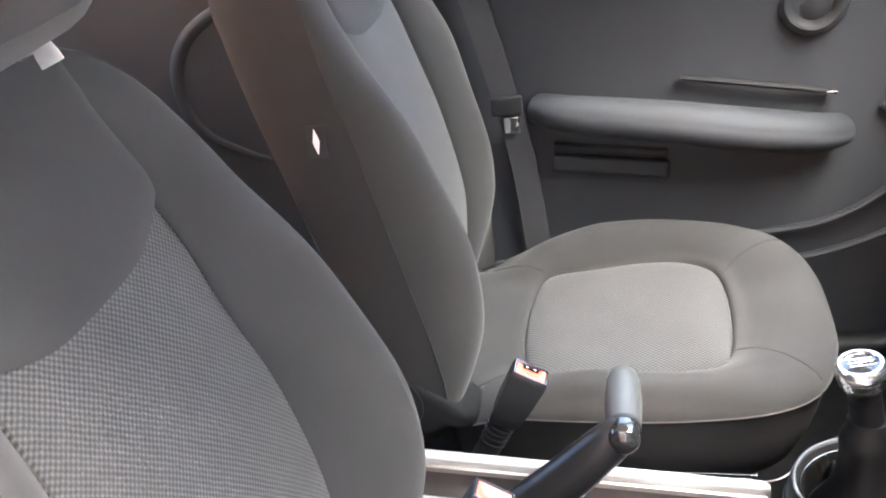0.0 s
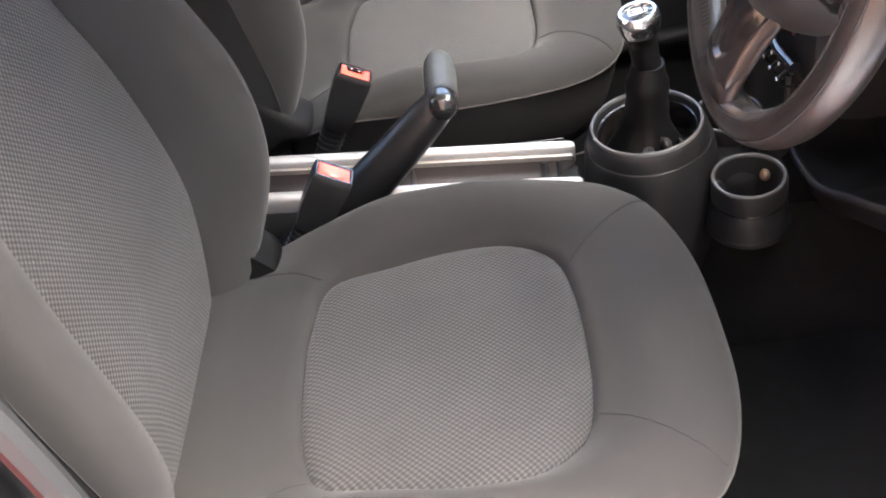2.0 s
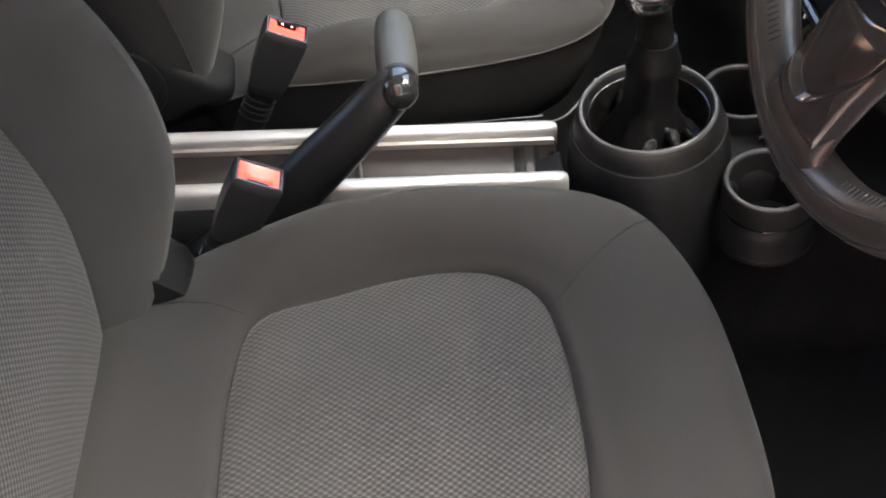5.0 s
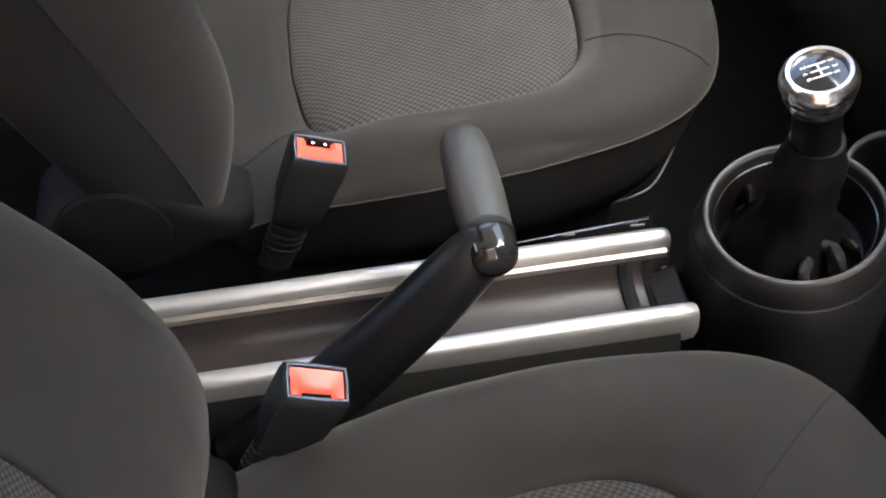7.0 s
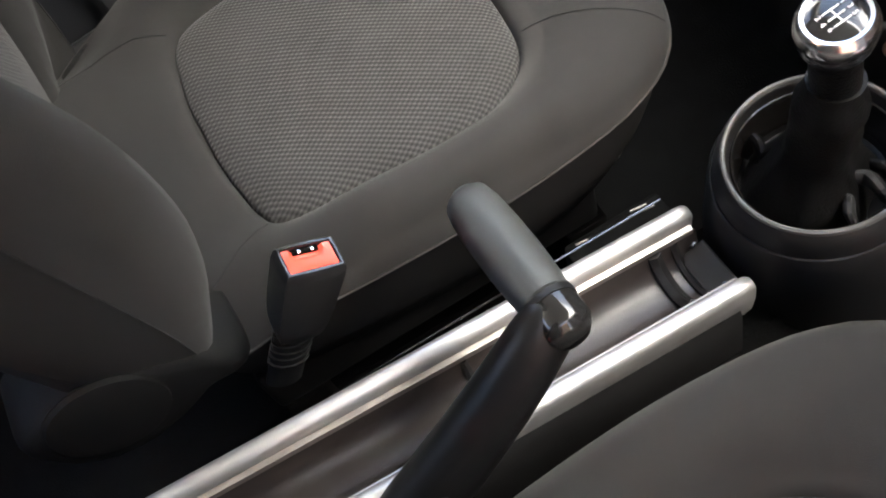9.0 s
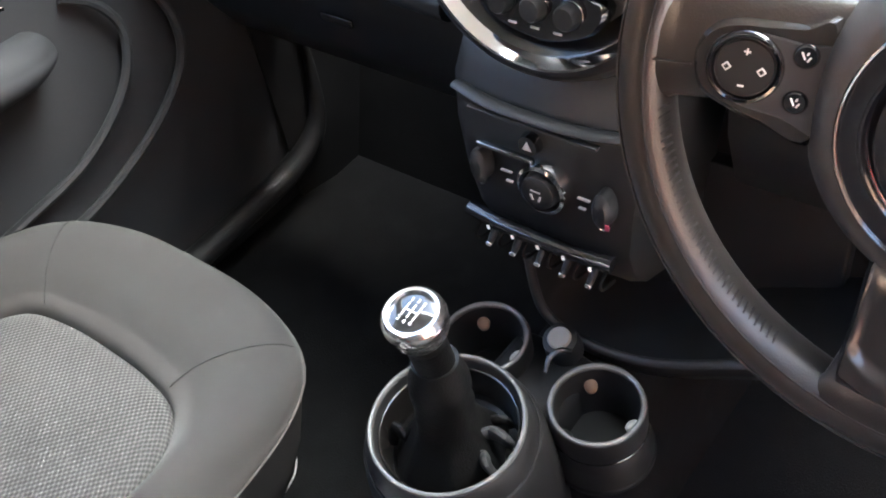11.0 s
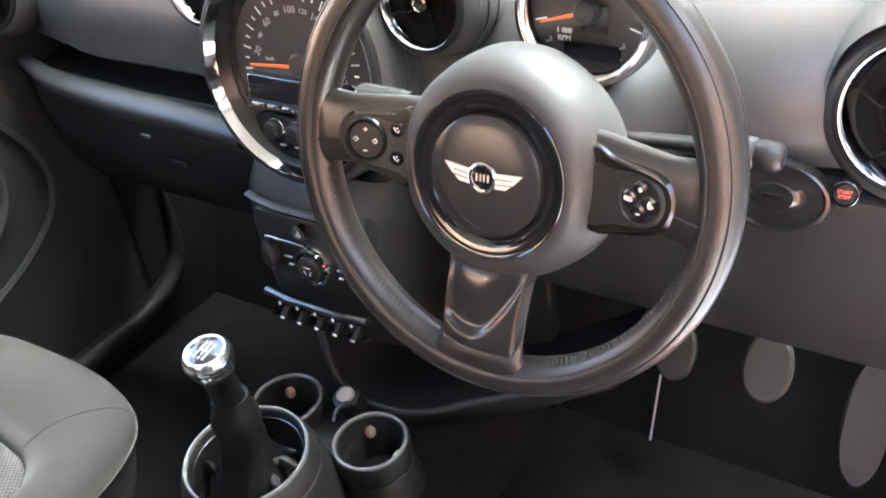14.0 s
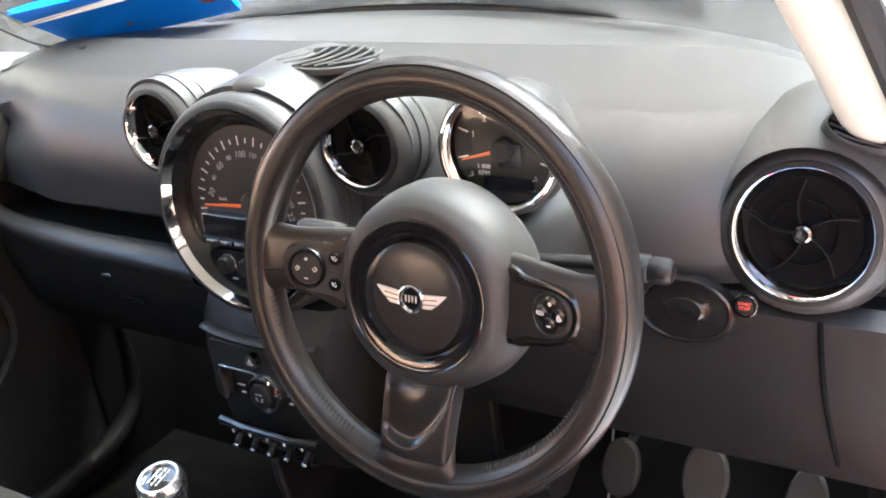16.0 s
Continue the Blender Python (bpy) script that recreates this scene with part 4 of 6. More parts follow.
def steering_column():
    c = thing("steering_column", WC - WN * 0.1, "black plastic steering column shroud with two stalks", "column shroud")
    rings = []
    for w, hx, hy in ((-0.046, 0.052, 0.046), (-0.056, 0.058, 0.052), (-0.10, 0.060, 0.055), (-0.17, 0.062, 0.060), (-0.26, 0.066, 0.068)):
        rings.append([WM @ Vector((hx * math.copysign(abs(math.cos(q)) ** 0.7, math.cos(q)), -0.008 + hy * math.copysign(abs(math.sin(q)) ** 0.7, math.sin(q)), w)) for q in [2 * math.pi * i / 28 for i in range(28)]])
    part("shroud", loft(rings, True, True, True), PLASTIC, c)
    right = smoothline([WM @ Vector((x, y, z)) for x, y, z in ((0.05, 0.018, -0.062), (0.095, 0.025, -0.055), (0.14, 0.031, -0.046), (0.184, 0.035, -0.037))], 5)
    st = part("stalk", sweep(right, [lerp(0.0065, 0.0080, i / (len(right) - 1)) for i in range(len(right))], 14, 0.75), GRIPBLACK, c)
    tip = WM @ pose(0.184, 0.035, -0.037, 0, 90)
    part("stalk_end", lathe([(0.0080, -0.040), (0.0102, -0.034), (0.0112, -0.008), (0.0098, -0.006), (0.0106, -0.003), (0.0104, 0.008), (0.0075, 0.012), (0.0, 0.013)], 20, tip), GRIPBLACK, st)
    for k in range(3):
        part("stalk_print", block(0.0030, 0.0016, 0.0004, 0, WM @ pose(0.158 + 0.006 * k, 0.0345, -0.0262)), GREYPRINT, st, smooth=False)
    left = smoothline([WM @ Vector((x, y, z)) for x, y, z in ((-0.05, 0.012, -0.062), (-0.09, 0.018, -0.052), (-0.15, 0.0215, -0.040))], 5)
    sl = part("stalk", sweep(left, [lerp(0.007, 0.0088, i / (len(left) - 1)) for i in range(len(left))], 14, 0.75), GRIPBLACK, c)
    for k in range(6):
        part("stalk_print", block(0.0018, 0.0004, 0.0045, 0, WM @ pose(-0.146 + 0.007 * k, 0.0215, -0.0302 - 0.0006 * k)), GREYPRINT, sl, smooth=False)
    part("stalk_end", lathe([(0.0092, -0.045), (0.0102, -0.035), (0.0102, 0.004), (0.008, 0.009), (0.0, 0.010)], 20, WM @ pose(-0.15, 0.0215, -0.040, 0, -90)), STALKGREY, sl)
    return c


steering_column()


# ---------------------------------------------------------------- instruments
def ring_profile(r, w, d):
    return [(r - w, 0.0), (r - w * 0.8, d * 0.6), (r - w * 0.35, d), (r, d * 0.75), (r + w * 0.15, 0.0), (r + w * 0.1, -0.02)]


def rev_counter():
    g = thing("rev_counter", (0.366, 0.70, 0.80), "round rev counter with chrome bezel and orange needle", "gauge")
    nrm = Vector((0.05, -1, 0.12)).normalized()
    m = facing((0.366, 0.690, 0.8376), nrm)
    pod = part("pod", lathe([(0.0555, 0.004), (0.0590, 0.002), (0.0610, -0.008), (0.0610, -0.02), (0.055, -0.055), (0.040, -0.09), (0.02, -0.11), (0.0, -0.112)], 48, m), DASH, g)
    part("bezel", lathe(ring_profile(0.0560, 0.0065, 0.006), 56, m), CHROME, g, "chrome bezel")
    face = part("face", lathe([(0.0500, -0.004), (0.03, -0.006), (0.0, -0.0065)], 48, m), DIALFACE, g)
    q = m @ pose(0, 0, -0.0052)
    for i in range(0, 8):
        a = radians(193 - i * 35)
        w = 0.010
        part("tick", block(w, 0.0013, 0.0005, 0, q @ Matrix.Translation((0.0425 * math.cos(a), 0.0425 * math.sin(a), 0.0012)) @ pose(0, 0, 0, 0, 0, math.degrees(a))), WHITE, face, smooth=False)
        if 0 < i < 5:
            words(str(i), 0.0085, q @ Matrix.Translation((0.0320 * math.cos(a), 0.0320 * math.sin(a), 0.0012)), WHITE, face, "number")
    words("1 000\nRPM", 0.0062, q @ pose(-0.021, -0.021, 0.0012), WHITE, face)
    part("display", block(0.050, 0.013, 0.001, 0, q @ pose(0.004, -0.0335, 0.0012)), SCREEN, face)
    part("centre_display", block(0.022, 0.022, 0.001, 0, q @ pose(0.006, -0.006, 0.0012)), SCREEN, face)
    for sx in (-1, 1):
        bars(q @ pose(sx * 0.032 - 0.002, -0.027, 0.0012), [(0, 0, 0.0052, 0.0016, 20), (0.001, 0.0028, 0.0016, 0.0018, 0)], GREYPRINT, face)
    a = radians(195)
    d = Vector((math.cos(a), math.sin(a), 0))
    t = Vector((-d.y, d.x, 0))
    nb = loft([[q @ (d * r + t * w + Vector((0, 0, z))) for w, z in ((-hw, 0.004), (hw, 0.004), (hw, 0.0055), (-hw, 0.0055))] for r, hw in ((0.010, 0.0014), (0.040, 0.0006))], True, True, True)
    part("needle", nb, ORANGE, g, "orange needle")
    part("needle_cap", lathe([(0.0, 0.008), (0.0085, 0.0075), (0.0105, 0.005), (0.0108, 0.0)], 24, q), PLASTIC, g)
    lens = part("lens", lathe([(0.0505, 0.0025), (0.03, 0.0045), (0.0, 0.005)], 40, m), GLASS, g)
    lens.visible_shadow = False
    return g


rev_counter()
SPEEDO = Vector((-0.015, 0.739, 0.717))


def centre_speedometer():
    g = thing("centre_speedometer", SPEEDO, "large round centre speedometer with chrome ring, radio and display", "speedometer")
    nrm = Vector((0, -1, 0.16)).normalized()
    m = facing(SPEEDO, nrm)
    R = 0.119
    part("housing", lathe([(R + 0.0095, -0.0015), (R + 0.0125, -0.004), (R + 0.0165, -0.012), (R + 0.018, -0.04), (R + 0.012, -0.10), (R - 0.01, -0.16)], 64, m), DASH, g)
    bz = part("bezel", lathe([(R - 0.0070, -0.0060), (R - 0.0058, -0.0042), (R - 0.0035, -0.0005), (R - 0.0005, 0.0045), (R + 0.0012, 0.0050)], 80, m), CHROME, g, "chrome bezel")
    part("bezel_edge", lathe([(R + 0.0010, 0.0048), (R + 0.0050, 0.0040), (R + 0.0088, 0.0012), (R + 0.0100, -0.0030), (R + 0.0095, -0.01)], 72, m), PLASTIC_DULL, bz, "black outer edge")
    for dz, rr in ((-0.034, R + 0.0182), (-0.064, R + 0.0168)):
        part("housing_seam", lathe([(rr - 0.001, dz - 0.0012), (rr + 0.0008, dz), (rr - 0.001, dz + 0.0012)], 64, m), RUBBER, g)
    inner = part("inner_ring", lathe([(R - 0.0068, -0.0062), (R - 0.0080, -0.0068), (R - 0.0135, -0.0185), (R - 0.019, -0.0215), (R - 0.023, -0.0245)], 64, m), PODBLACK, g)
    face = part("face", lathe([(R - 0.022, -0.0240), (0.05, -0.025), (0.0, -0.025)], 56, m), DIALFACE, g)
    q = m @ pose(0, 0, -0.0235)
    names = ["", "20", "40", "60", "80", "100", "120", "140", "160", "180", "200", "220"]
    for i in range(23):
        a = radians(188 - i * 9.0)
        big = i % 2 == 0
        part("tick", block(0.011 if big else 0.006, 0.0016, 0.0005, 0, q @ Matrix.Translation((0.0785 * math.cos(a), 0.0785 * math.sin(a), 0)) @ pose(0, 0, 0, 0, 0, math.degrees(a))), WHITE, face, smooth=False)
        if big and i // 2 < len(names) and names[i // 2]:
            words(names[i // 2], 0.0118 if i % 4 == 2 else 0.0080, q @ Matrix.Translation((0.062 * math.cos(a), 0.062 * math.sin(a), 0)) @ pose(0, 0, 0, 0, 0, max(-90, min(90, math.degrees(a) - 90)) * 0.75), GREYPRINT, face, "number")
    words("km/h", 0.0065, q @ pose(-0.044, 0.004, 0), GREYPRINT, face)
    a = radians(184)
    d = Vector((math.cos(a), math.sin(a), 0))
    t = Vector((-d.y, d.x, 0))
    nb = loft([[q @ (d * r + t * w + Vector((0, 0, z))) for w, z in ((-hw, 0.002), (hw, 0.002), (hw, 0.004), (-hw, 0.004))] for r, hw in ((0.013, 0.0019), (0.072, 0.0010))], True, True, True)
    part("needle", nb, ORANGE, g, "orange needle")
    part("needle_cap", lathe([(0.0, 0.006), (0.012, 0.005), (0.016, 0.0)], 28, q), DIALFACE, g)
    # radio block in the lower half
    radio = part("radio_panel", block(0.150, 0.034, 0.016, 0.003, q @ pose(0, -0.030, 0.002)), SCREEN, g, "dark display strip")
    part("button_strip", block(0.152, 0.010, 0.010, 0.002, q @ pose(0, -0.0475, 0.008)), PLASTIC, g)
    for i in range(6):
        part("radio_button", block(0.020, 0.006, 0.006, 0.0012, q @ pose(-0.056 + 0.0225 * i, -0.0475, 0.0125, -15)), GLOSS, radio)
    kb = part("control_pod", plate([(p.x, p.y) for p in smoothline([(x, y, 0) for x, y in ((-0.060, 0.013), (0, 0.016), (0.060, 0.013), (0.055, -0.012), (0.03, -0.026), (0, -0.031), (-0.03, -0.026), (-0.055, -0.012))], 4, True)], 0.016, q @ pose(0, -0.070, 0), 0.003), GLOSS, g)
    for x in (-0.032, 0.0, 0.032):
        part("radio_knob", lathe([(0.0, 0.012), (0.009, 0.0115), (0.0105, 0.009), (0.0108, 0.0)], 22, q @ pose(x, -0.072, 0.015)), PLASTIC, kb)
        part("knob_ring", lathe([(0.0106, 0.001), (0.0122, 0.002), (0.0128, 0.0)], 24, q @ pose(x, -0.072, 0.015)), CHROME, kb)
    for x in (-0.022, 0.0, 0.022):
        bars(q @ pose(x, -0.0895, 0.0165), [(0, 0, 0.008, 0.0018, 0)], GREYPRINT, kb)
    return g


centre_speedometer()


def round_vent(at, nrm, r, label, depth=0.12, hood=0.014, vanes=4):
    v = thing("round_air_vent", at, label, "air vent", "dashboard vents")
    m = facing(at, nrm)
    part("housing", lathe([(r + 0.0062, -0.0012), (r + 0.0085, -0.0025), (r + hood, -0.010), (r + hood + 0.005, -0.03), (r + hood + 0.004, -0.055), (r + hood - 0.004, -0.085), (r + hood - 0.022, -depth)], 48, m), DASH, v)
    cw = (0.13 if r < 0.055 else 0.165) * r
    bz = part("bezel", lathe([(r - cw, -0.20 * r), (r - cw * 0.65, -0.11 * r), (r - cw * 0.28, -0.03 * r), (r - 0.0004, 0.0026), (r + 0.0008, 0.0034)], 64, m), CHROME, v, "chrome bezel")
    part("bezel_edge", lathe([(r + 0.0005, 0.0034), (r + 0.0036, 0.0030), (r + 0.0062, 0.0008), (r + 0.0068, -0.003), (r + 0.0064, -0.008)], 56, m), PLASTIC_DULL, bz, "black outer edge")
    for dz, f in ((-0.027, 0.0045), (-0.046, 0.0044)):
        rr = r + hood + f
        part("housing_seam", lathe([(rr - 0.001, dz - 0.001), (rr + 0.0012, dz), (rr - 0.001, dz + 0.001)], 56, m), RUBBER, v)
    # Only a shallow disc; the shade of a deep duct is in its colour.
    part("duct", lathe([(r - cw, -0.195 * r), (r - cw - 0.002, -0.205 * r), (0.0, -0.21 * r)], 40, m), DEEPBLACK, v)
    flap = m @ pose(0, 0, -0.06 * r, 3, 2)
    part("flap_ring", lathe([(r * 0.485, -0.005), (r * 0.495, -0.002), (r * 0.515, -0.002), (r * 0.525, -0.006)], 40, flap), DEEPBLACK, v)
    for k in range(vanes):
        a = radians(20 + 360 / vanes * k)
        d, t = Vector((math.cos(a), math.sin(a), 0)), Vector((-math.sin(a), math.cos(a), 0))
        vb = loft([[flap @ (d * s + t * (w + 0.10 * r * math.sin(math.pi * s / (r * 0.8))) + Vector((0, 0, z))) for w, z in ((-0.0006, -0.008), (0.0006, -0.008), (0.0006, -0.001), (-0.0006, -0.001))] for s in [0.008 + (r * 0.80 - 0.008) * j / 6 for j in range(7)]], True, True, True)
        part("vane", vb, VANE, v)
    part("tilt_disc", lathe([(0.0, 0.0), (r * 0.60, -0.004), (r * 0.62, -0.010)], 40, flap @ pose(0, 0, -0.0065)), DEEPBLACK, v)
    part("knob", lathe([(0.0042, 0.003), (0.0060, 0.0055), (0.0082, 0.004), (0.0092, -0.002), (0.0092, -0.012)], 28, flap), DARKCHROME, v, "chrome centre knob")
    part("knob_cap", lathe([(0.0, 0.003), (0.005, 0.0045)], 20, flap), PLASTIC, v)
    return v


round_vent(Vector((0.152, 0.770, 0.797)), (0.0, -1, 0.12), 0.0440, "round black air vent with chrome bezel on the dashboard")
round_vent(Vector((-0.157, 0.770, 0.795)), (0.0, -1, 0.12), 0.0460, "round black air vent with chrome bezel on the dashboard")
round_vent(Vector((0.601, 0.804, 0.733)), (-0.03, -1, 0.24), 0.0605, "large round corner air vent with wide chrome bezel", hood=0.016, vanes=5)
round_vent(Vector((-0.672, 0.822, 0.733)), (0.05, -1, 0.22), 0.0605, "large round corner air vent with wide chrome bezel", hood=0.016, vanes=5)


# ---------------------------------------------------------------- dashboard
def dash_section(x):
    """Outline (y, z) of the dashboard at x."""
    ax = abs(x)
    corner = ease(0.50, 0.69, ax)
    mid = 1 - ease(0.10, 0.24, ax)
    left = ease(0.0, 0.25, -x)
    back = 1.20 - 0.24 * (ax / 0.69) ** 2
    face = 0.795 + 0.02 * left + 0.03 * corner + 0.014 * ease(0.46, 0.55, ax)
    ridge = 0.975 - 0.05 * corner
    drop = 0.035 * corner
    low = 0.655 - 0.02 * left
    return [(back + 0.02, 0.80 - drop), (back, 0.842 - drop), (back - 0.10, 0.844 - drop), (ridge + 0.022, 0.8465 - drop), (ridge + 0.008, 0.8505 - drop), (ridge, 0.8535 - drop), (ridge - 0.03, 0.842 - drop), (ridge - 0.075, 0.822 - drop), (lerp(ridge - 0.075, face, 0.5), 0.795 - drop), (face + 0.025, 0.765 - drop),
            (face + 0.005, 0.730 - drop), (face, 0.695), (face + 0.006, low + 0.012), (face + 0.022, low), (face + 0.12, low - 0.005), (back + 0.02, low)]


def dashboard():
    d = thing("dashboard", (0, 0.95, 0.66), "dark grey grained dashboard with curved top", "dashboard")
    xs = [-0.70 + 1.40 * i / 56 for i in range(57)]
    part("top_pad", loft([[Vector((x, y, z)) for y, z in dash_section(x)] for x in xs], True, True, True), DASH, d)
    # passenger ledge: a long rounded lip above the glove box
    path = smoothline([(-0.66, 0.832, 0.612), (-0.55, 0.800, 0.607), (-0.40, 0.782, 0.606), (-0.25, 0.774, 0.606), (-0.13, 0.770, 0.604)], 6)
    part("ledge", sweep(path, [0.012 + 0.012 * ease(0, 0.5, i / 24) for i in range(len(path))], 14, 0.8), DASH_LOW, d, "smooth dark ledge above the glove box")
    # driver lower panel
    rings = []
    for x in [0.13 + 0.56 * i / 10 for i in range(11)]:
        rings.append([Vector((x, y, z)) for y, z in ((0.816, 0.660), (0.798, 0.648), (0.784, 0.60), (0.790, 0.53), (0.815, 0.46), (0.835, 0.445), (0.90, 0.45), (0.95, 0.60))])
    low = part("knee_panel", loft(rings, True, True, True), DASH_LOW, d)
    part("panel_gap", sweep(smoothline([(0.622, 0.795, 0.651), (0.628, 0.777, 0.62), (0.634, 0.779, 0.57), (0.645, 0.800, 0.49)], 5), 0.0026, 6), DEEPBLACK, low)
    # defroster grille and light sensor on the top
    g = facing((0.036, 0.893, 0.8555), (0, -0.06, 1), (0, 1, 0))
    gr = part("demister_frame", lathe([(0.0615, 0.001), (0.0635, 0.0025), (0.0675, 0.0012), (0.068, -0.006)], 44, g @ Matrix.Diagonal((1, 0.62, 1, 1))), DASH, d)
    # Near-black sheet below the slats, coloured for the shade in the gaps.
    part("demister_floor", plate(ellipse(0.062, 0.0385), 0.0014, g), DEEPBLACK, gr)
    for k in range(7):
        x = -0.051 + 0.017 * k
        h = 0.037 * math.sqrt(max(0.02, 1 - (x / 0.062) ** 2))
        arc = [g @ Vector((x + 0.012 * (1 - f * f) + 0.012 * f, h * f, 0.0035)) for f in [-1 + i / 4 for i in range(9)]]
        part("slat", sweep(arc, 0.0019, 6, 0.8), DASH, gr)
    part("light_sensor", lathe([(0.0, 0.011), (0.010, 0.0095), (0.017, 0.005), (0.020, 0.0)], 24, facing((-0.008, 0.795, 0.852), (0, -0.25, 1), (0, 1, 0)) @ Matrix.Diagonal((1.1, 0.8, 0.8, 1))), RUBBER, d, "small black dome")
    # side demister grille by the windscreen pillar
    g = facing((0.637, 0.849, 0.8150), (0.38, -0.38, 0.84), (0, 1, 0.5))
    # The backing is coloured near-black too, as shade between its slats.
    gs = part("side_grille", plate(ellipse(0.0290, 0.0165), 0.0015, g), DEEPBLACK, d)
    for k in range(4):
        y = -0.0102 + 0.0068 * k
        half = 0.0275 * math.sqrt(1 - (y / 0.0172) ** 2)
        part("slat", sweep([g @ Vector((half * f, y - 0.0025 * (1 - f * f), 0.0035)) for f in [-1 + i / 5 for i in range(11)]], 0.0013, 6, 1.0), DASH_LOW, gs)
    part("side_grille_frame", lathe([(0.0285, 0.0018), (0.0295, 0.0036), (0.0315, 0.0030), (0.0325, -0.006)], 40, g @ Matrix.Diagonal((1, 0.58, 1, 1))), DASH, gs)
    # hoods behind the round instruments
    for x, z, r in ((-0.015, 0.717, 0.137), (0.152, 0.797, 0.060), (-0.157, 0.795, 0.062)):
        rings = []
        for y, f, dz in ((0.785, 1.0, 0.0), (0.84, 1.0, 0.003), (0.90, 1.0, 0.006), (0.96, 0.98, 0.004), (1.04, 0.92, -0.01)) if r > 0.1 else ((0.785, 1.0, 0.0), (0.82, 0.99, -0.001), (0.86, 0.96, -0.006), (0.90, 0.90, -0.014), (0.96, 0.75, -0.03)):
            rings.append([Vector((x + r * f * math.cos(q), y, z + dz + r * f * math.sin(q))) for q in [2 * math.pi * i / 40 for i in range(40)]])
        part("instrument_hood", loft(rings, True, True, True), DASH, d)
    # the domes that carry the corner vents and run back to the windscreen
    for sx, x, y0, z in ((1, 0.601, 0.818, 0.733), (-1, -0.672, 0.836, 0.733)):
        rings = []
        for dy, r, dz in ((0.0, 0.0775, 0.0), (0.010, 0.0805, 0.001), (0.03, 0.0830, 0.005), (0.06, 0.0850, 0.013), (0.10, 0.0840, 0.021), (0.15, 0.078, 0.022), (0.21, 0.066, 0.015)):
            rings.append([Vector((x + r * math.cos(q), y0 + dy, z + dz + r * math.sin(q))) for q in [2 * math.pi * i / 48 for i in range(48)]])
        part("corner_dome", loft(rings, True, False, True), DASH, d, "rounded dome behind the corner vent")
    return d


dashboard()


def start_switch():
    s = thing("start_panel", (0.52, 0.77, 0.66), "round key slot with red start stop button beside it", "ignition panel")
    m = facing((0.500, 0.783, 0.650), (0.0, -1, 0.25))
    part("slot_rim", lathe([(0.0350, 0.0015), (0.0370, 0.0048), (0.0395, 0.0040), (0.0415, 0.0), (0.042, -0.01)], 44, m @ Matrix.Diagonal((1.2, 0.8, 1, 1))), PODBLACK, s)
    part("slot", lathe([(0.0, 0.0048), (0.0145, 0.0046), (0.0160, 0.0030), (0.024, 0.0022), (0.0355, 0.0015)], 40, m @ Matrix.Diagonal((1.2, 0.8, 1, 1))), PODBLACK, s)
    part("slot_mouth", block(0.020, 0.005, 0.002, 0.0008, m @ pose(0.0, 0, 0.0046)), DEEPBLACK, s)
    b = facing((0.558, 0.781, 0.665), (0.0, -1, 0.25))
    part("button_rim", lathe([(0.0095, 0.0), (0.0105, 0.002), (0.0115, 0.001), (0.0115, -0.01)], 28, b), GLOSS, s)
    f = part("start_button", lathe([(0.0, 0.0022), (0.008, 0.002), (0.0096, 0.0)], 24, b), PLASTIC, s)
    words("START\nSTOP", 0.0042, b @ pose(0, 0, 0.0026), REDPRINT, f)
    return s


start_switch()


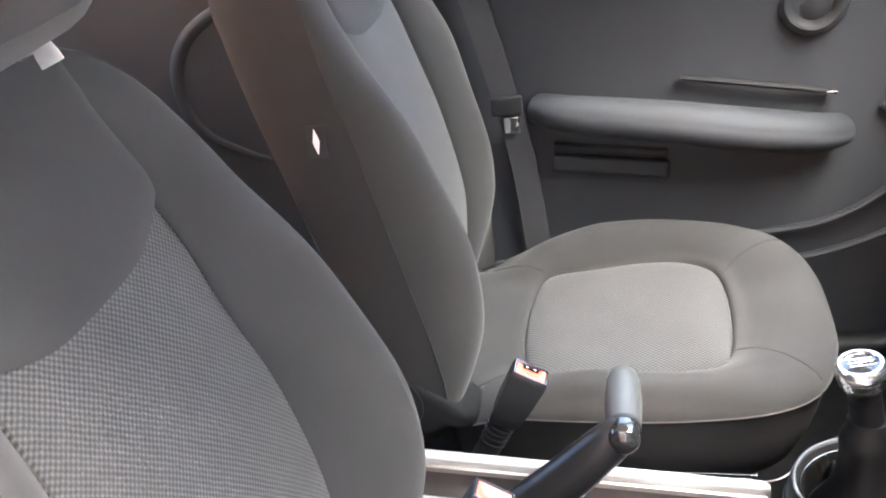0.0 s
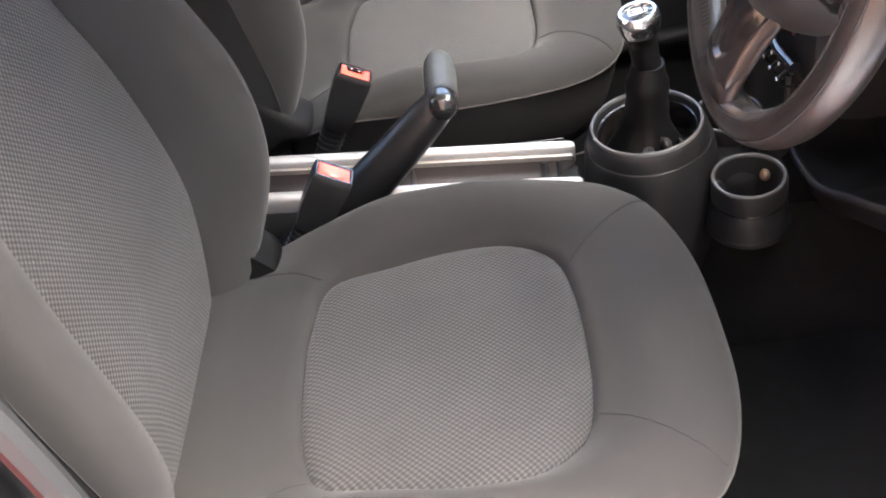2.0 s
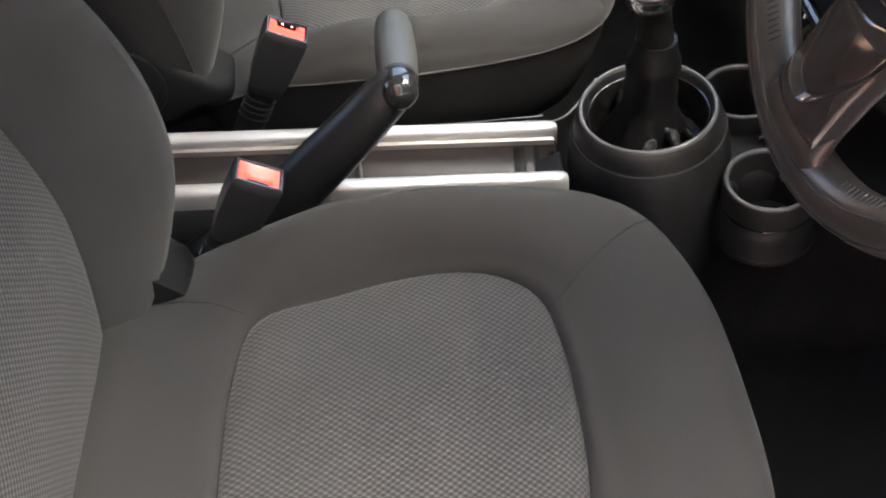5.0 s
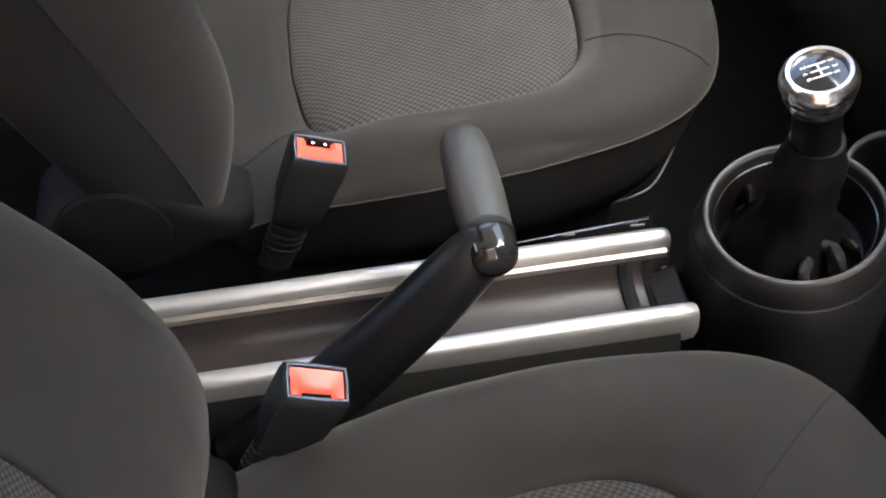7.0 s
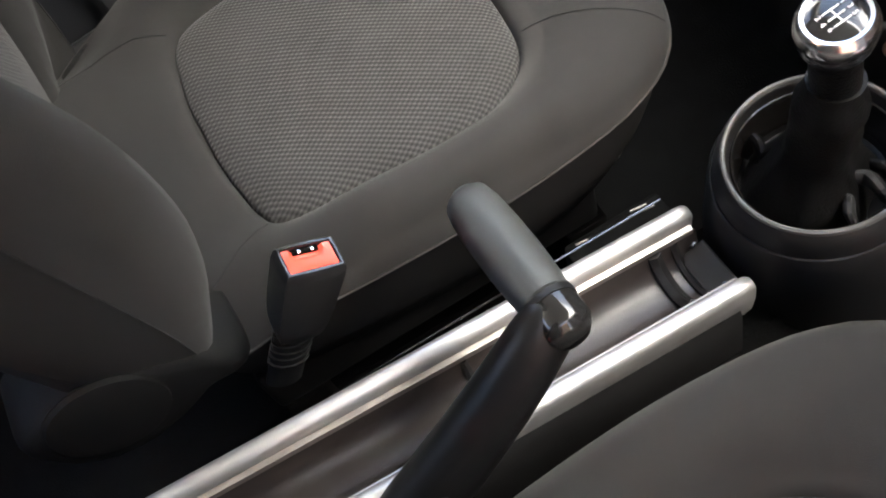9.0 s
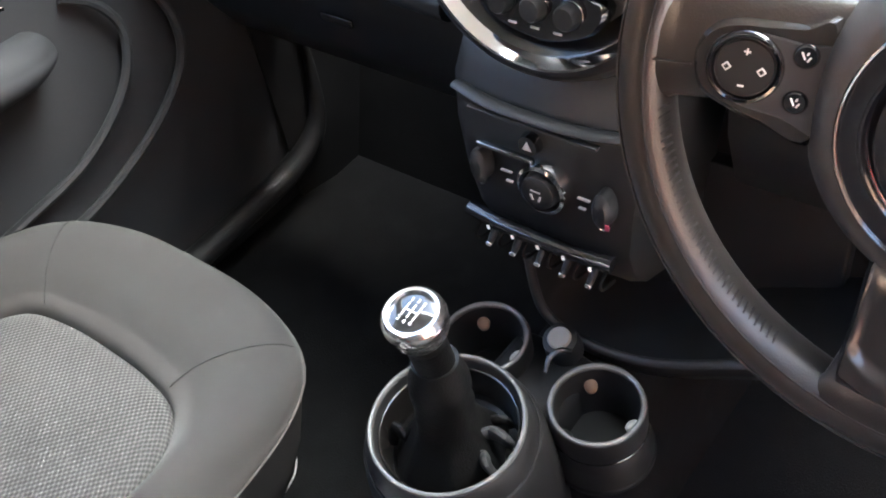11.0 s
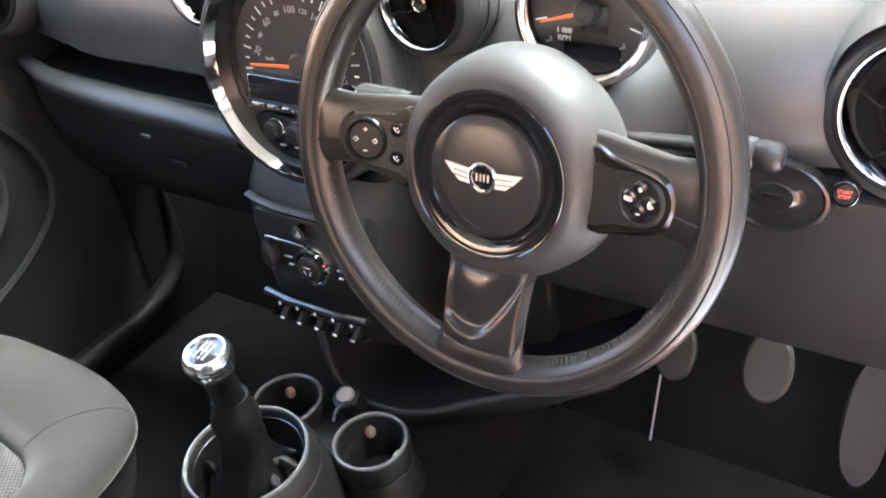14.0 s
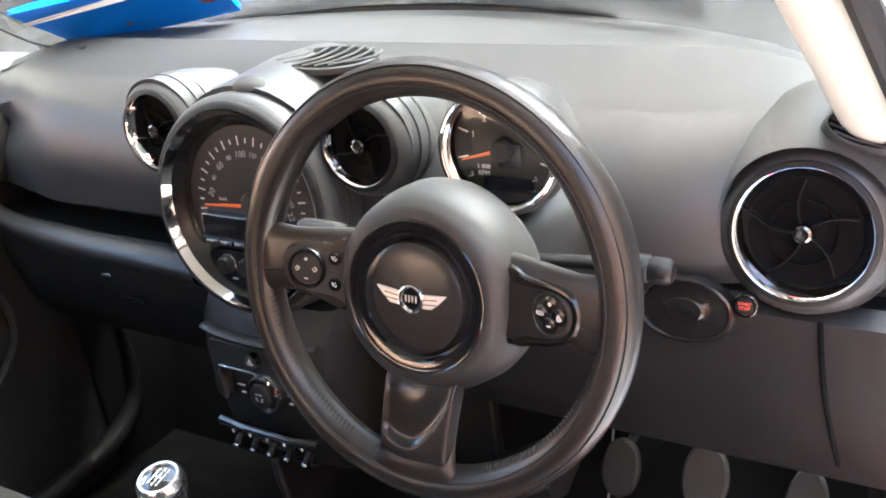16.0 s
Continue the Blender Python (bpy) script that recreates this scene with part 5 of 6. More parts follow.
def centre_stack():
    c = thing("centre_stack", (0, 0.72, 0.45), "black centre stack with heater dials and chrome toggle switches", "centre console")
    rings = []
    for z, y, hw in ((0.600, 0.735, 0.105), (0.570, 0.712, 0.104), (0.530, 0.702, 0.100), (0.480, 0.699, 0.094), (0.430, 0.703, 0.088), (0.385, 0.722, 0.083), (0.350, 0.75, 0.080)):
        rings.append([Vector((x, yy, z)) for x, yy in ((-hw, y + 0.16), (-hw, y + 0.03), (-hw + 0.006, y + 0.008), (-hw + 0.02, y), (0, y - 0.004), (hw - 0.02, y), (hw - 0.006, y + 0.008), (hw, y + 0.03), (hw, y + 0.16))])
    part("body", loft(rings, True, True, True), PLASTIC, c)
    part("disc_slot_lip", sweep(smoothline([(-0.088, 0.708, 0.566), (-0.05, 0.698, 0.566), (0, 0.695, 0.566), (0.05, 0.698, 0.566), (0.088, 0.708, 0.566)], 5), 0.007, 10, 0.55), PLASTIC, c)
    part("disc_slot", block(0.13, 0.006, 0.003, 0.001, pose(0, 0.6935, 0.559)), RUBBER, c)
    m = facing((0.010, 0.690, 0.498), (0, -1, 0.05))
    dial = part("heater_dial", lathe([(0.0, 0.012), (0.014, 0.012), (0.0165, 0.010), (0.0180, 0.0), (0.018, -0.01)], 36, m), PLASTIC, c)
    part("dial_ring", lathe([(0.0190, 0.002), (0.0215, 0.0065), (0.0245, 0.005), (0.026, -0.002), (0.026, -0.01)], 40, m), CHROME, dial, "chrome ring")
    bars(m @ pose(0, 0, 0.0122), [(0, 0.004, 0.010, 0.0012, 0), (-0.004, -0.003, 0.002, 0.006, 20), (0.004, -0.003, 0.002, 0.006, -20)], GREYPRINT, dial)
    for x in (-0.058, 0.070):
        k = facing((x, 0.692, 0.498), (0, -1, 0.05))
        kn = part("temperature_wheel", lathe([(0.0, 0.010), (0.008, 0.010), (0.0125, 0.006), (0.013, -0.006)], 26, k @ Matrix.Diagonal((0.75, 1.5, 1, 1))), PLASTIC, c)
        # A partial chrome arc is modelled where the wheel's edge glints.
        part("wheel_glint", lathe([(0.0130, 0.003), (0.0142, 0.004), (0.0150, 0.0)], 26, k @ Matrix.Diagonal((0.75, 1.5, 1, 1)), 200, 330), CHROME, kn)
    part("vent_bar", block(0.060, 0.006, 0.005, 0.002, pose(-0.030, 0.692, 0.522)), DARKCHROME, c)
    k = facing((-0.002, 0.692, 0.540), (0, -1, 0.1))
    part("hazard_switch", lathe([(0.0, 0.004), (0.009, 0.004), (0.011, -0.004)], 20, k), GLOSS, c)
    part("hazard_mark", plate([(-0.0045, -0.0035), (0.0045, -0.0035), (0, 0.0048)], 0.0008, k @ pose(0, 0, 0.0038)), GREYPRINT, c)
    # toggle bank
    bank = part("toggle_bank", sweep([(-0.078, 0.689, 0.437), (-0.04, 0.684, 0.437), (0.04, 0.684, 0.437), (0.078, 0.689, 0.437)], 0.0075, 12), GLOSS, c, "glossy black bar above the switches")
    for i in range(5):
        x = -0.050 + 0.0275 * i
        tg = part("toggle", sweep([(x, 0.692, 0.425), (x, 0.682, 0.416), (x, 0.677, 0.412)], [0.0036, 0.0038, 0.0028], 10), PLASTIC, c)
        part("toggle_tip", block(0.0062, 0.003, 0.004, 0.001, pose(x, 0.6755, 0.4125, -30)), CHROME, tg, "bright toggle tip")
        bars(facing((x + 0.003, 0.6755, 0.4365), (0, -1, 0.2)), [(0, 0, 0.003, 0.004, 20)], WHITE, bank)
    for i in range(6):
        x = -0.064 + 0.0275 * i
        part("toggle_guard", sweep(smoothline([(x, 0.694, 0.432), (x, 0.676, 0.424), (x, 0.679, 0.412), (x, 0.698, 0.406)], 4), 0.0016, 7), DEEPBLACK, c)
    # open shelf under the stack: a curved lip with an apron that sweeps towards the driver
    lip = smoothline([(-0.050, 0.733, 0.345), (-0.046, 0.733, 0.297), (-0.034, 0.733, 0.263), (0.004, 0.733, 0.246), (0.066, 0.734, 0.250), (0.125, 0.736, 0.276), (0.168, 0.738, 0.303), (0.240, 0.745, 0.342), (0.345, 0.760, 0.405)], 6)
    part("shelf_lip", sweep(lip, 0.0055, 10), GREYPLASTIC, c, "curved lip of the open shelf")
    part("shelf_apron", loft([[p + Vector((0, dy, dz)) for dy, dz in ((0.0, 0.0), (0.004, -0.02), (0.016, -0.04), (0.05, -0.055), (0.12, -0.03), (0.12, 0.004))] for p in lip], True, True, True), PLASTIC, c)
    part("shelf_back", block(0.30, 0.02, 0.22, 0.004, pose(0.08, 0.86, 0.33)), PLASTIC_DULL, c)
    red = facing((0.0775, 0.686, 0.487), (0.1, -1, 0.05))
    part("warm_mark", block(0.004, 0.006, 0.001, 0, red @ pose(0, 0, 0.004)), DARKRED, c)
    for sx in (-1, 1):
        part("vent_mark", block(0.012, 0.003, 0.0015, 0.0005, pose(0.010 + sx * 0.040, 0.6915, 0.500)), GREYPRINT, c)
        part("vent_mark", block(0.007, 0.003, 0.0015, 0.0005, pose(0.010 + sx * 0.038, 0.6915, 0.489)), GREYPRINT, c)
    return c


centre_stack()


def glove_box():
    g = thing("glove_box", (-0.4, 0.83, 0.48), "dark glove box lid with small chrome latch", "glove box")
    rings = []
    for x in (-0.665, -0.64, -0.40, -0.14, -0.115):
        e = 0.012 if x in (-0.665, -0.115) else 0
        rings.append([Vector((x, y + e, z)) for y, z in ((0.830, 0.598), (0.822, 0.585), (0.826, 0.52), (0.845, 0.44), (0.880, 0.385), (0.90, 0.375), (1.0, 0.38), (1.0, 0.598))])
    part("lid", loft(rings, True, True, True), DASH_LOW, g)
    part("latch", block(0.020, 0.008, 0.007, 0.003, pose(-0.411, 0.826, 0.527)), CHROME, g, "small chrome latch")
    part("latch_recess", block(0.05, 0.004, 0.010, 0.002, pose(-0.37, 0.830, 0.488)), GLOSS, g)
    return g


glove_box()


def pedal(name, at, w, h, label, nrm=(0, -0.86, 0.5)):
    p = thing(name, at, label, "pedal", "pedals")
    m = facing(at, nrm)
    part("pad", plate([(p_.x, p_.y) for p_ in smoothline([(x * w, y * h, 0) for x, y in ((-0.37, -0.35), (0, -0.5), (0.37, -0.35), (0.5, 0), (0.36, 0.36), (0, 0.5), (-0.36, 0.36), (-0.5, 0))], 4, True)], 0.012, m, 0.004), PEDAL, p)
    part("arm", sweep([m @ Vector((0, h * 0.2, 0)), m @ Vector((0, h * 0.5, -0.04)), Vector((at[0], 1.205, 0.52))], [0.008, 0.008, 0.010], 8), PLASTIC_DULL, p)
    return p


pedal("clutch_pedal", (0.319, 1.050, 0.200), 0.058, 0.088, "oval rubber clutch pedal above the dark carpet")
pedal("brake_pedal", (0.461, 0.990, 0.270), 0.062, 0.092, "oval rubber brake pedal above the dark carpet")
pedal("accelerator_pedal", (0.585, 1.000, 0.215), 0.060, 0.17, "tall narrow rubber accelerator pedal", (0, -0.9, 0.42))
# ---------------------------------------------------------------- body shell
def slab(name, pts, mat, label="", kind="structure", thick=0.02, axis=(0, 0, 1)):
    """A flat panel with thickness from its corner points."""
    a = [Vector(p) for p in pts]
    t = Vector(axis) * thick
    ob = part(name, loft([a, [p - t for p in a]], True, True, True), mat, smooth=False)
    return tagged(ob, label, name.split("_")[0], kind=kind)


slab("floor", [(-0.82, -1.3, 0.0), (0.70, -1.3, 0.0), (0.70, 1.10, 0.0), (-0.82, 1.10, 0.0)], CARPET, "black carpeted cabin floor")
slab("wall_front", [(-0.70, 1.06, 0.0), (0.70, 1.06, 0.0), (0.70, 1.20, 0.40), (-0.70, 1.20, 0.40)], CARPET, "black carpeted toe board", axis=(0, -1, 0.3))
slab("wall_bulkhead", [(-0.70, 1.20, 0.38), (0.70, 1.20, 0.38), (0.70, 1.24, 0.84), (-0.70, 1.24, 0.84)], PLASTIC_DULL, "black bulkhead under the dashboard", axis=(0, -1, 0))
slab("ceiling", [(-0.58, -1.3, 1.245), (0.58, -1.3, 1.245), (0.58, 0.54, 1.245), (0.40, 0.68, 1.245), (0.0, 0.77, 1.245), (-0.40, 0.68, 1.245), (-0.58, 0.54, 1.245)], CREAM, "pale cloth headlining", axis=(0, 0, -1))
slab("wall_back", [(-0.72, -1.3, 0.0), (0.72, -1.3, 0.0), (0.70, -1.3, 0.84), (-0.70, -1.3, 0.84)], PLASTIC_DULL, "dark rear of the cabin", axis=(0, -1, 0))


def tunnel():
    prof = [(-0.12, 0.0), (-0.10, 0.10), (-0.075, 0.17), (-0.05, 0.20), (0.05, 0.20), (0.075, 0.17), (0.10, 0.10), (0.12, 0.0)]
    ob = part("tunnel", loft([[Vector((x, y, z)) for x, z in prof] for y in (-1.2, -0.2, 0.5, 1.06)], True, True, True), CARPET)
    tagged(ob, "carpeted centre tunnel", "tunnel", kind="structure")


tunnel()


def side_wall(s, name, label):
    """Side of the body from floor to window line, with the front door opening left free on the driver's side."""
    w = thing(name, (s * 0.72, 0, 0.3), label, "body side", kind="structure")
    spans = [(-1.3, 0.035)] if s > 0 else [(-1.3, 0.06)]
    for y0, y1 in spans:
        part("rear_quarter", loft([[Vector((s * x, y, z)) for x, z in ((0.70, 0.0), (0.72, 0.3), (0.70, 0.84), (0.75, 0.84), (0.78, 0.3), (0.76, 0.0))] for y in (y0, y1 - 0.02)], True, True, True), DOORSKIN, w)
        part("roof_rail", sweep(smoothline([(s * 0.60, -1.3, 1.22), (s * 0.60, 0.2, 1.235), (s * 0.60, 0.52, 1.225)], 6), 0.03, 10), CREAM, w)
        rings = []
        for z, yc in ((0.0, y1 + 0.02), (0.30, y1 + 0.01), (0.55, y1), (0.80, y1 - 0.01), (1.0, y1 - 0.09), (1.22, y1 - 0.16)):
            x = s * (0.695 - 0.09 * ease(0.7, 1.25, z))
            rings.append([Vector((x + s * dx, yc + dy, z)) for dx, dy in ((0, 0), (-0.012, -0.02), (-0.012, -0.10), (0, -0.13), (0.055, -0.13), (0.055, 0.0))])
        part("pillar_trim", loft(rings, True, True, True), PLASTIC_DULL if s > 0 else DOORSKIN, w)
    return w


lwall = side_wall(-1, "wall_left", "dark left side of the cabin behind the passenger door")
rim = smoothline([(-0.721, -0.36, 0.800), (-0.719, -0.44, 0.775), (-0.719, -0.51, 0.735), (-0.721, -0.552, 0.675), (-0.725, -0.560, 0.60), (-0.729, -0.530, 0.54), (-0.731, -0.470, 0.50), (-0.733, -0.40, 0.475), (-0.733, -0.30, 0.46)], 6)
part("rear_panel_rim", sweep(rim, 0.021, 12), DOORSKIN, lwall, "rounded rim round the rear side panel")
lw = tagged(part("wall_kick_left", loft([[Vector((x, y, z)) for x, y in ((-0.68, 1.2), (-0.675, 1.0), (-0.69, 0.93), (-0.76, 0.93), (-0.76, 1.2))] for z in (0.0, 0.40, 0.80)], True, True, True), PLASTIC), "black left kick panel", "kick panel", kind="structure")
sill = smoothline([(-0.668, 1.000, 0.48), (-0.668, 1.002, 0.36), (-0.669, 1.003, 0.22), (-0.674, 0.985, 0.125), (-0.680, 0.925, 0.078), (-0.684, 0.82, 0.060), (-0.684, 0.60, 0.052), (-0.684, 0.10, 0.050)], 6)
part("sill_trim", sweep(sill, [0.004 + 0.014 * ease(6, 22, i) for i in range(len(sill))], 14, 1.3), PLASTIC, lwall, "smooth dark sill trim sweeping up into the kick panel")
rw = side_wall(1, "wall_right", "dark right side of the cabin behind the open doorway")
# painted sill, pillar and seal of the open doorway
rings = []
for z, y in ((-0.10, 0.08), (0.10, 0.075), (0.30, 0.068), (0.55, 0.052), (0.75, 0.02), (1.0, -0.10), (1.22, -0.17)):
    x = 0.765 - 0.09 * ease(0.7, 1.25, z)
    rings.append([Vector((x + dx, y + dy, z)) for dx, dy in ((-0.018, 0.0), (0.0, 0.012), (0.05, 0.005), (0.06, -0.20), (0.0, -0.20), (-0.018, -0.12))])
part("painted_pillar", loft(rings, True, True, True), PAINT, rw, "bright red painted door pillar")
seal = smoothline([(0.744, 0.35, 0.035), (0.744, 0.16, 0.04), (0.744, 0.10, 0.10), (0.744, 0.088, 0.30), (0.742, 0.074, 0.55), (0.728, 0.04, 0.75), (0.69, -0.07, 1.0)], 6)
part("door_seal", sweep(seal, 0.010, 8), RUBBER, rw)
part("striker", sweep(smoothline([(0.772, 0.055, 0.53), (0.772, 0.088, 0.53), (0.785, 0.094, 0.53), (0.800, 0.088, 0.53), (0.800, 0.055, 0.53)], 4), 0.006, 8), CHROME, rw, "silver door striker")
part("painted_sill", loft([[Vector((x, y, z)) for x, z in ((0.70, -0.12), (0.70, 0.03), (0.74, 0.04), (0.80, 0.03), (0.83, -0.03), (0.83, -0.12))] for y in (-0.10, 1.05)], True, True, True), PAINT, rw, "red painted sill")
part("sill_trim", loft([[Vector((x, y, z)) for x, z in ((0.64, 0.0), (0.66, 0.035), (0.70, 0.045), (0.74, 0.042), (0.74, 0.03), (0.66, 0.0))] for y in (-0.10, 1.0)], True, True, True), PLASTIC, rw)
part("kick_panel", loft([[Vector((x, y, z)) for x, y in ((0.66, 1.08), (0.665, 0.90), (0.685, 0.86), (0.72, 0.86), (0.72, 1.08))] for z in (0.02, 0.40, 0.66)], True, True, True), PLASTIC, rw)


def belt(s, label):
    b = thing("seat_belt", (s * 0.66, -0.05, 0.3), label, "seat belt", "front seat belts")
    path = smoothline([(s * 0.600, -0.06, 1.06), (s * 0.640, 0.02, 0.80), (s * 0.656, 0.062, 0.60), (s * 0.662, 0.085, 0.45), (s * 0.668, 0.10, 0.20)], 8)
    rings = []
    for p in path:
        rings.append([p + Vector((0, d, 0)) + Vector((s * t, 0, 0)) for d, t in ((-0.023, 0), (0.023, 0), (0.023, 0.0015), (-0.023, 0.0015))])
    part("webbing", loft(rings, True, True, True), WEBBING, b)
    part("tongue", block(0.008, 0.055, 0.035, 0.004, pose(s * 0.654, 0.066, 0.575)), PLASTIC, b)
    part("tongue_plate", block(0.004, 0.028, 0.03, 0.002, pose(s * 0.652, 0.072, 0.54)), CHROME, b)
    part("anchor", lathe([(0.0, 0.012), (0.016, 0.010), (0.020, 0.0)], 20, facing((s * 0.612, -0.06, 1.06), (-s, 0, 0))), PLASTIC, b)
    return b


belt(-1, "black seat belt hanging beside the passenger seat")


# ---------------------------------------------------------------- passenger door
def passenger_door():
    d = thing("passenger_door", (-0.72, 0.45, 0.35), "dark grey passenger door card with armrest and pocket", "car door")
    rings = []
    for y in [0.055 + 0.905 * i / 14 for i in range(15)]:
        rings.append([Vector((x, y, z)) for x, z in ((-0.700, -0.01), (-0.694, 0.25), (-0.700, 0.40), (-0.705, 0.60), (-0.690, 0.72), (-0.675, 0.775), (-0.685, 0.79), (-0.76, 0.79), (-0.80, 0.40), (-0.77, -0.01))])
    part("door_card", loft(rings, True, True, True), DOORSKIN, d)
    arm = smoothline([(-0.688, 0.115, 0.555), (-0.654, 0.18, 0.552), (-0.645, 0.33, 0.532), (-0.648, 0.47, 0.508), (-0.665, 0.57, 0.490), (-0.695, 0.62, 0.480)], 6)
    k = len(arm) - 1
    part("armrest", sweep(arm, [0.030 + 0.012 * math.sin(math.pi * i / k) for i in range(k + 1)], 16, 0.85), DOORSKIN, d, "padded dark armrest")
    part("armrest_line", sweep(smoothline([(-0.695, 0.36, 0.590), (-0.690, 0.50, 0.568), (-0.695, 0.60, 0.548)], 5), 0.006, 8), PLASTIC, d)
    part("lock_pin", block(0.008, 0.018, 0.006, 0.002, pose(-0.690, 0.600, 0.548)), CHROME, d)
    part("handle_strip", block(0.02, 0.205, 0.030, 0.008, pose(-0.690, 0.235, 0.438, -7)), DOORSKIN, d)
    part("handle_slot", block(0.02, 0.200, 0.014, 0.004, pose(-0.697, 0.235, 0.466, -7)), PLASTIC_DULL, d)
    m = facing((-0.695, 0.565, 0.700), (1, -0.05, 0.05))
    part("tweeter_ring", lathe([(0.030, 0.0), (0.036, 0.008), (0.044, 0.010), (0.052, 0.006), (0.056, -0.004)], 40, m), PLASTIC, d, "round dark handle ring")
    part("tweeter", lathe([(0.0, 0.004), (0.02, 0.003), (0.031, -0.002)], 32, m), PLASTIC_DULL, d)
    # two swooping ribs round the door pocket
    for arc, r in ((((-0.690, 0.36, 0.272), (-0.684, 0.50, 0.295), (-0.682, 0.610, 0.318), (-0.682, 0.700, 0.375), (-0.684, 0.735, 0.44), (-0.690, 0.720, 0.49), (-0.697, 0.68, 0.52)), 0.007),
                   (((-0.680, 0.42, 0.232), (-0.676, 0.57, 0.248), (-0.676, 0.700, 0.292), (-0.676, 0.785, 0.352), (-0.680, 0.810, 0.41), (-0.688, 0.800, 0.47), (-0.697, 0.77, 0.52)), 0.007)):
        part("pocket_rib", sweep(smoothline(arc, 6), r, 8), DOORSKIN, d)
    return d


passenger_door()


# ---------------------------------------------------------------- windscreen, pillars and sticker
def windscreen_point(x, f):
    """On the glass: x across, f from its foot (0) to the roof (1)."""
    return Vector((x * (1 - 0.12 * f), 1.20 - 0.24 * (x / 0.69) ** 2 - 0.42 * f, 0.838 + 0.40 * f - 0.035 * (x / 0.69) ** 2))


def windscreen():
    w = thing("window_1", (0, 1.1, 0.84), "clear windscreen with black edge and a wiper at its foot", "windscreen", kind="structure")
    xs = [-0.70 + 1.4 * i / 24 for i in range(25)]
    front = [[windscreen_point(x, f) for x in xs] for f in (0.0, 0.25, 0.5, 0.75, 1.0)]
    t = Vector((0, 0.018, 0.036)).normalized() * 0.005
    bm = loft(front, False)
    for r in [[p + t for p in row] for row in front],:
        vs = [[bm.verts.new(p) for p in row] for row in r]
        for a, b in zip(vs, vs[1:]):
            for i in range(len(a) - 1):
                bm.faces.new((a[i], a[i + 1], b[i + 1], b[i]))
    pane = part("pane", bm, GLASS, w)
    pane.visible_shadow = False
    foot = [windscreen_point(x, 0.0) + Vector((0, -0.004, 0.004)) for x in xs]
    part("seal", sweep(foot, 0.009, 8), RUBBER, w)
    part("edge_cord", sweep(smoothline([(-0.600, 0.850, 0.925), (-0.598, 0.913, 0.880), (-0.592, 0.950, 0.852), (-0.540, 0.9576, 0.840), (-0.470, 0.950, 0.843)], 6), [0.0022 + 0.0016 * ease(14, 24, i) for i in range(25)], 8), RUBBER, w, "thin black cord along the lower corner of the glass")
    wp = [windscreen_point(x, 0.055 + 0.03 * math.sin(3 * x)) + t * 3 for x in [-0.52 + 0.95 * i / 16 for i in range(17)]]
    wiper = part("wiper_blade", sweep(wp, 0.007, 6), RUBBER, w)
    part("wiper_arm", sweep([wp[8] + t * 2, windscreen_point(0.15, 0.03) + t * 5, windscreen_point(0.45, -0.02) + t * 4], 0.008, 6), PLASTIC, wiper)
    return w


windscreen()


def pillar(s, name):
    rings = []
    mid = -0.015
    for p in smoothline([(0.648, 0.905, 0.775), (0.640, 0.872, 0.812), (0.607, 0.742, 0.956), (0.575, 0.620, 1.09), (0.548, 0.500, 1.225)], 4):
        q = Vector((mid + s * (p.x - mid), p.y, p.z))
        rings.append([q + Vector((s * a, b, c)) for a, b, c in ((-0.024, 0.030, 0.0), (-0.020, 0.004, -0.006), (-0.006, -0.016, -0.012), (0.016, -0.018, -0.014), (0.030, -0.004, -0.008), (0.034, 0.04, 0.012), (0.0, 0.055, 0.016))])
    rings = [smoothline(r, 4, True) for r in rings]
    ob = part(name, loft(rings, True, True, True), CREAM)
    tagged(ob, "pale cream windscreen pillar trim", "pillar", kind="structure")
    seal = [r[16] + Vector((s * 0.014, -0.004, 0)) for r in rings]
    part("door_seal", sweep(seal, 0.012, 8), RUBBER, ob)
    return ob


pillar(1, "trim_pillar_right")
pillar(-1, "trim_pillar_left")


def sticker():
    o = [windscreen_point(x, f) + Vector((0, -0.004, -0.004)) for x, f in ((-0.565, 0.045), (-0.43, 0.060), (-0.30, 0.080), (-0.29, 0.26), (-0.42, 0.25), (-0.60, 0.235))]
    s = thing("windscreen_sticker", o[0], "bright blue paper banner on the windscreen", "sticker")
    n = Vector((0, 0.0008, 0.0016))
    part("sheet", loft([o, [p + n for p in o]], True, True, True), BLUE, s, smooth=False)
    # pale band along the upper part and a fold in the sheet
    band = [windscreen_point(x, f) + Vector((0, -0.0075, -0.0058)) for x, f in ((-0.590, 0.180), (-0.46, 0.212), (-0.30, 0.240), (-0.30, 0.249), (-0.46, 0.221), (-0.592, 0.190))]
    part("band", loft([band, [p + n for p in band]], True, True, True), WHITE, s, smooth=False)
    fold = [windscreen_point(x, f) + Vector((0, -0.0055, -0.0045)) for x, f in ((-0.425, 0.062), (-0.440, 0.170))]
    part("fold", sweep(fold, 0.0006, 5), BLUE, s)
    for x, f, w in ((-0.47, 0.11, 0.028), (-0.33, 0.15, 0.034)):
        part("print_bar", block(w, 0.001, 0.004, 0, Matrix.Translation(windscreen_point(x, f) + Vector((0, -0.0075, -0.0055)))), DARKRED, s, smooth=False)
    return s


sticker()

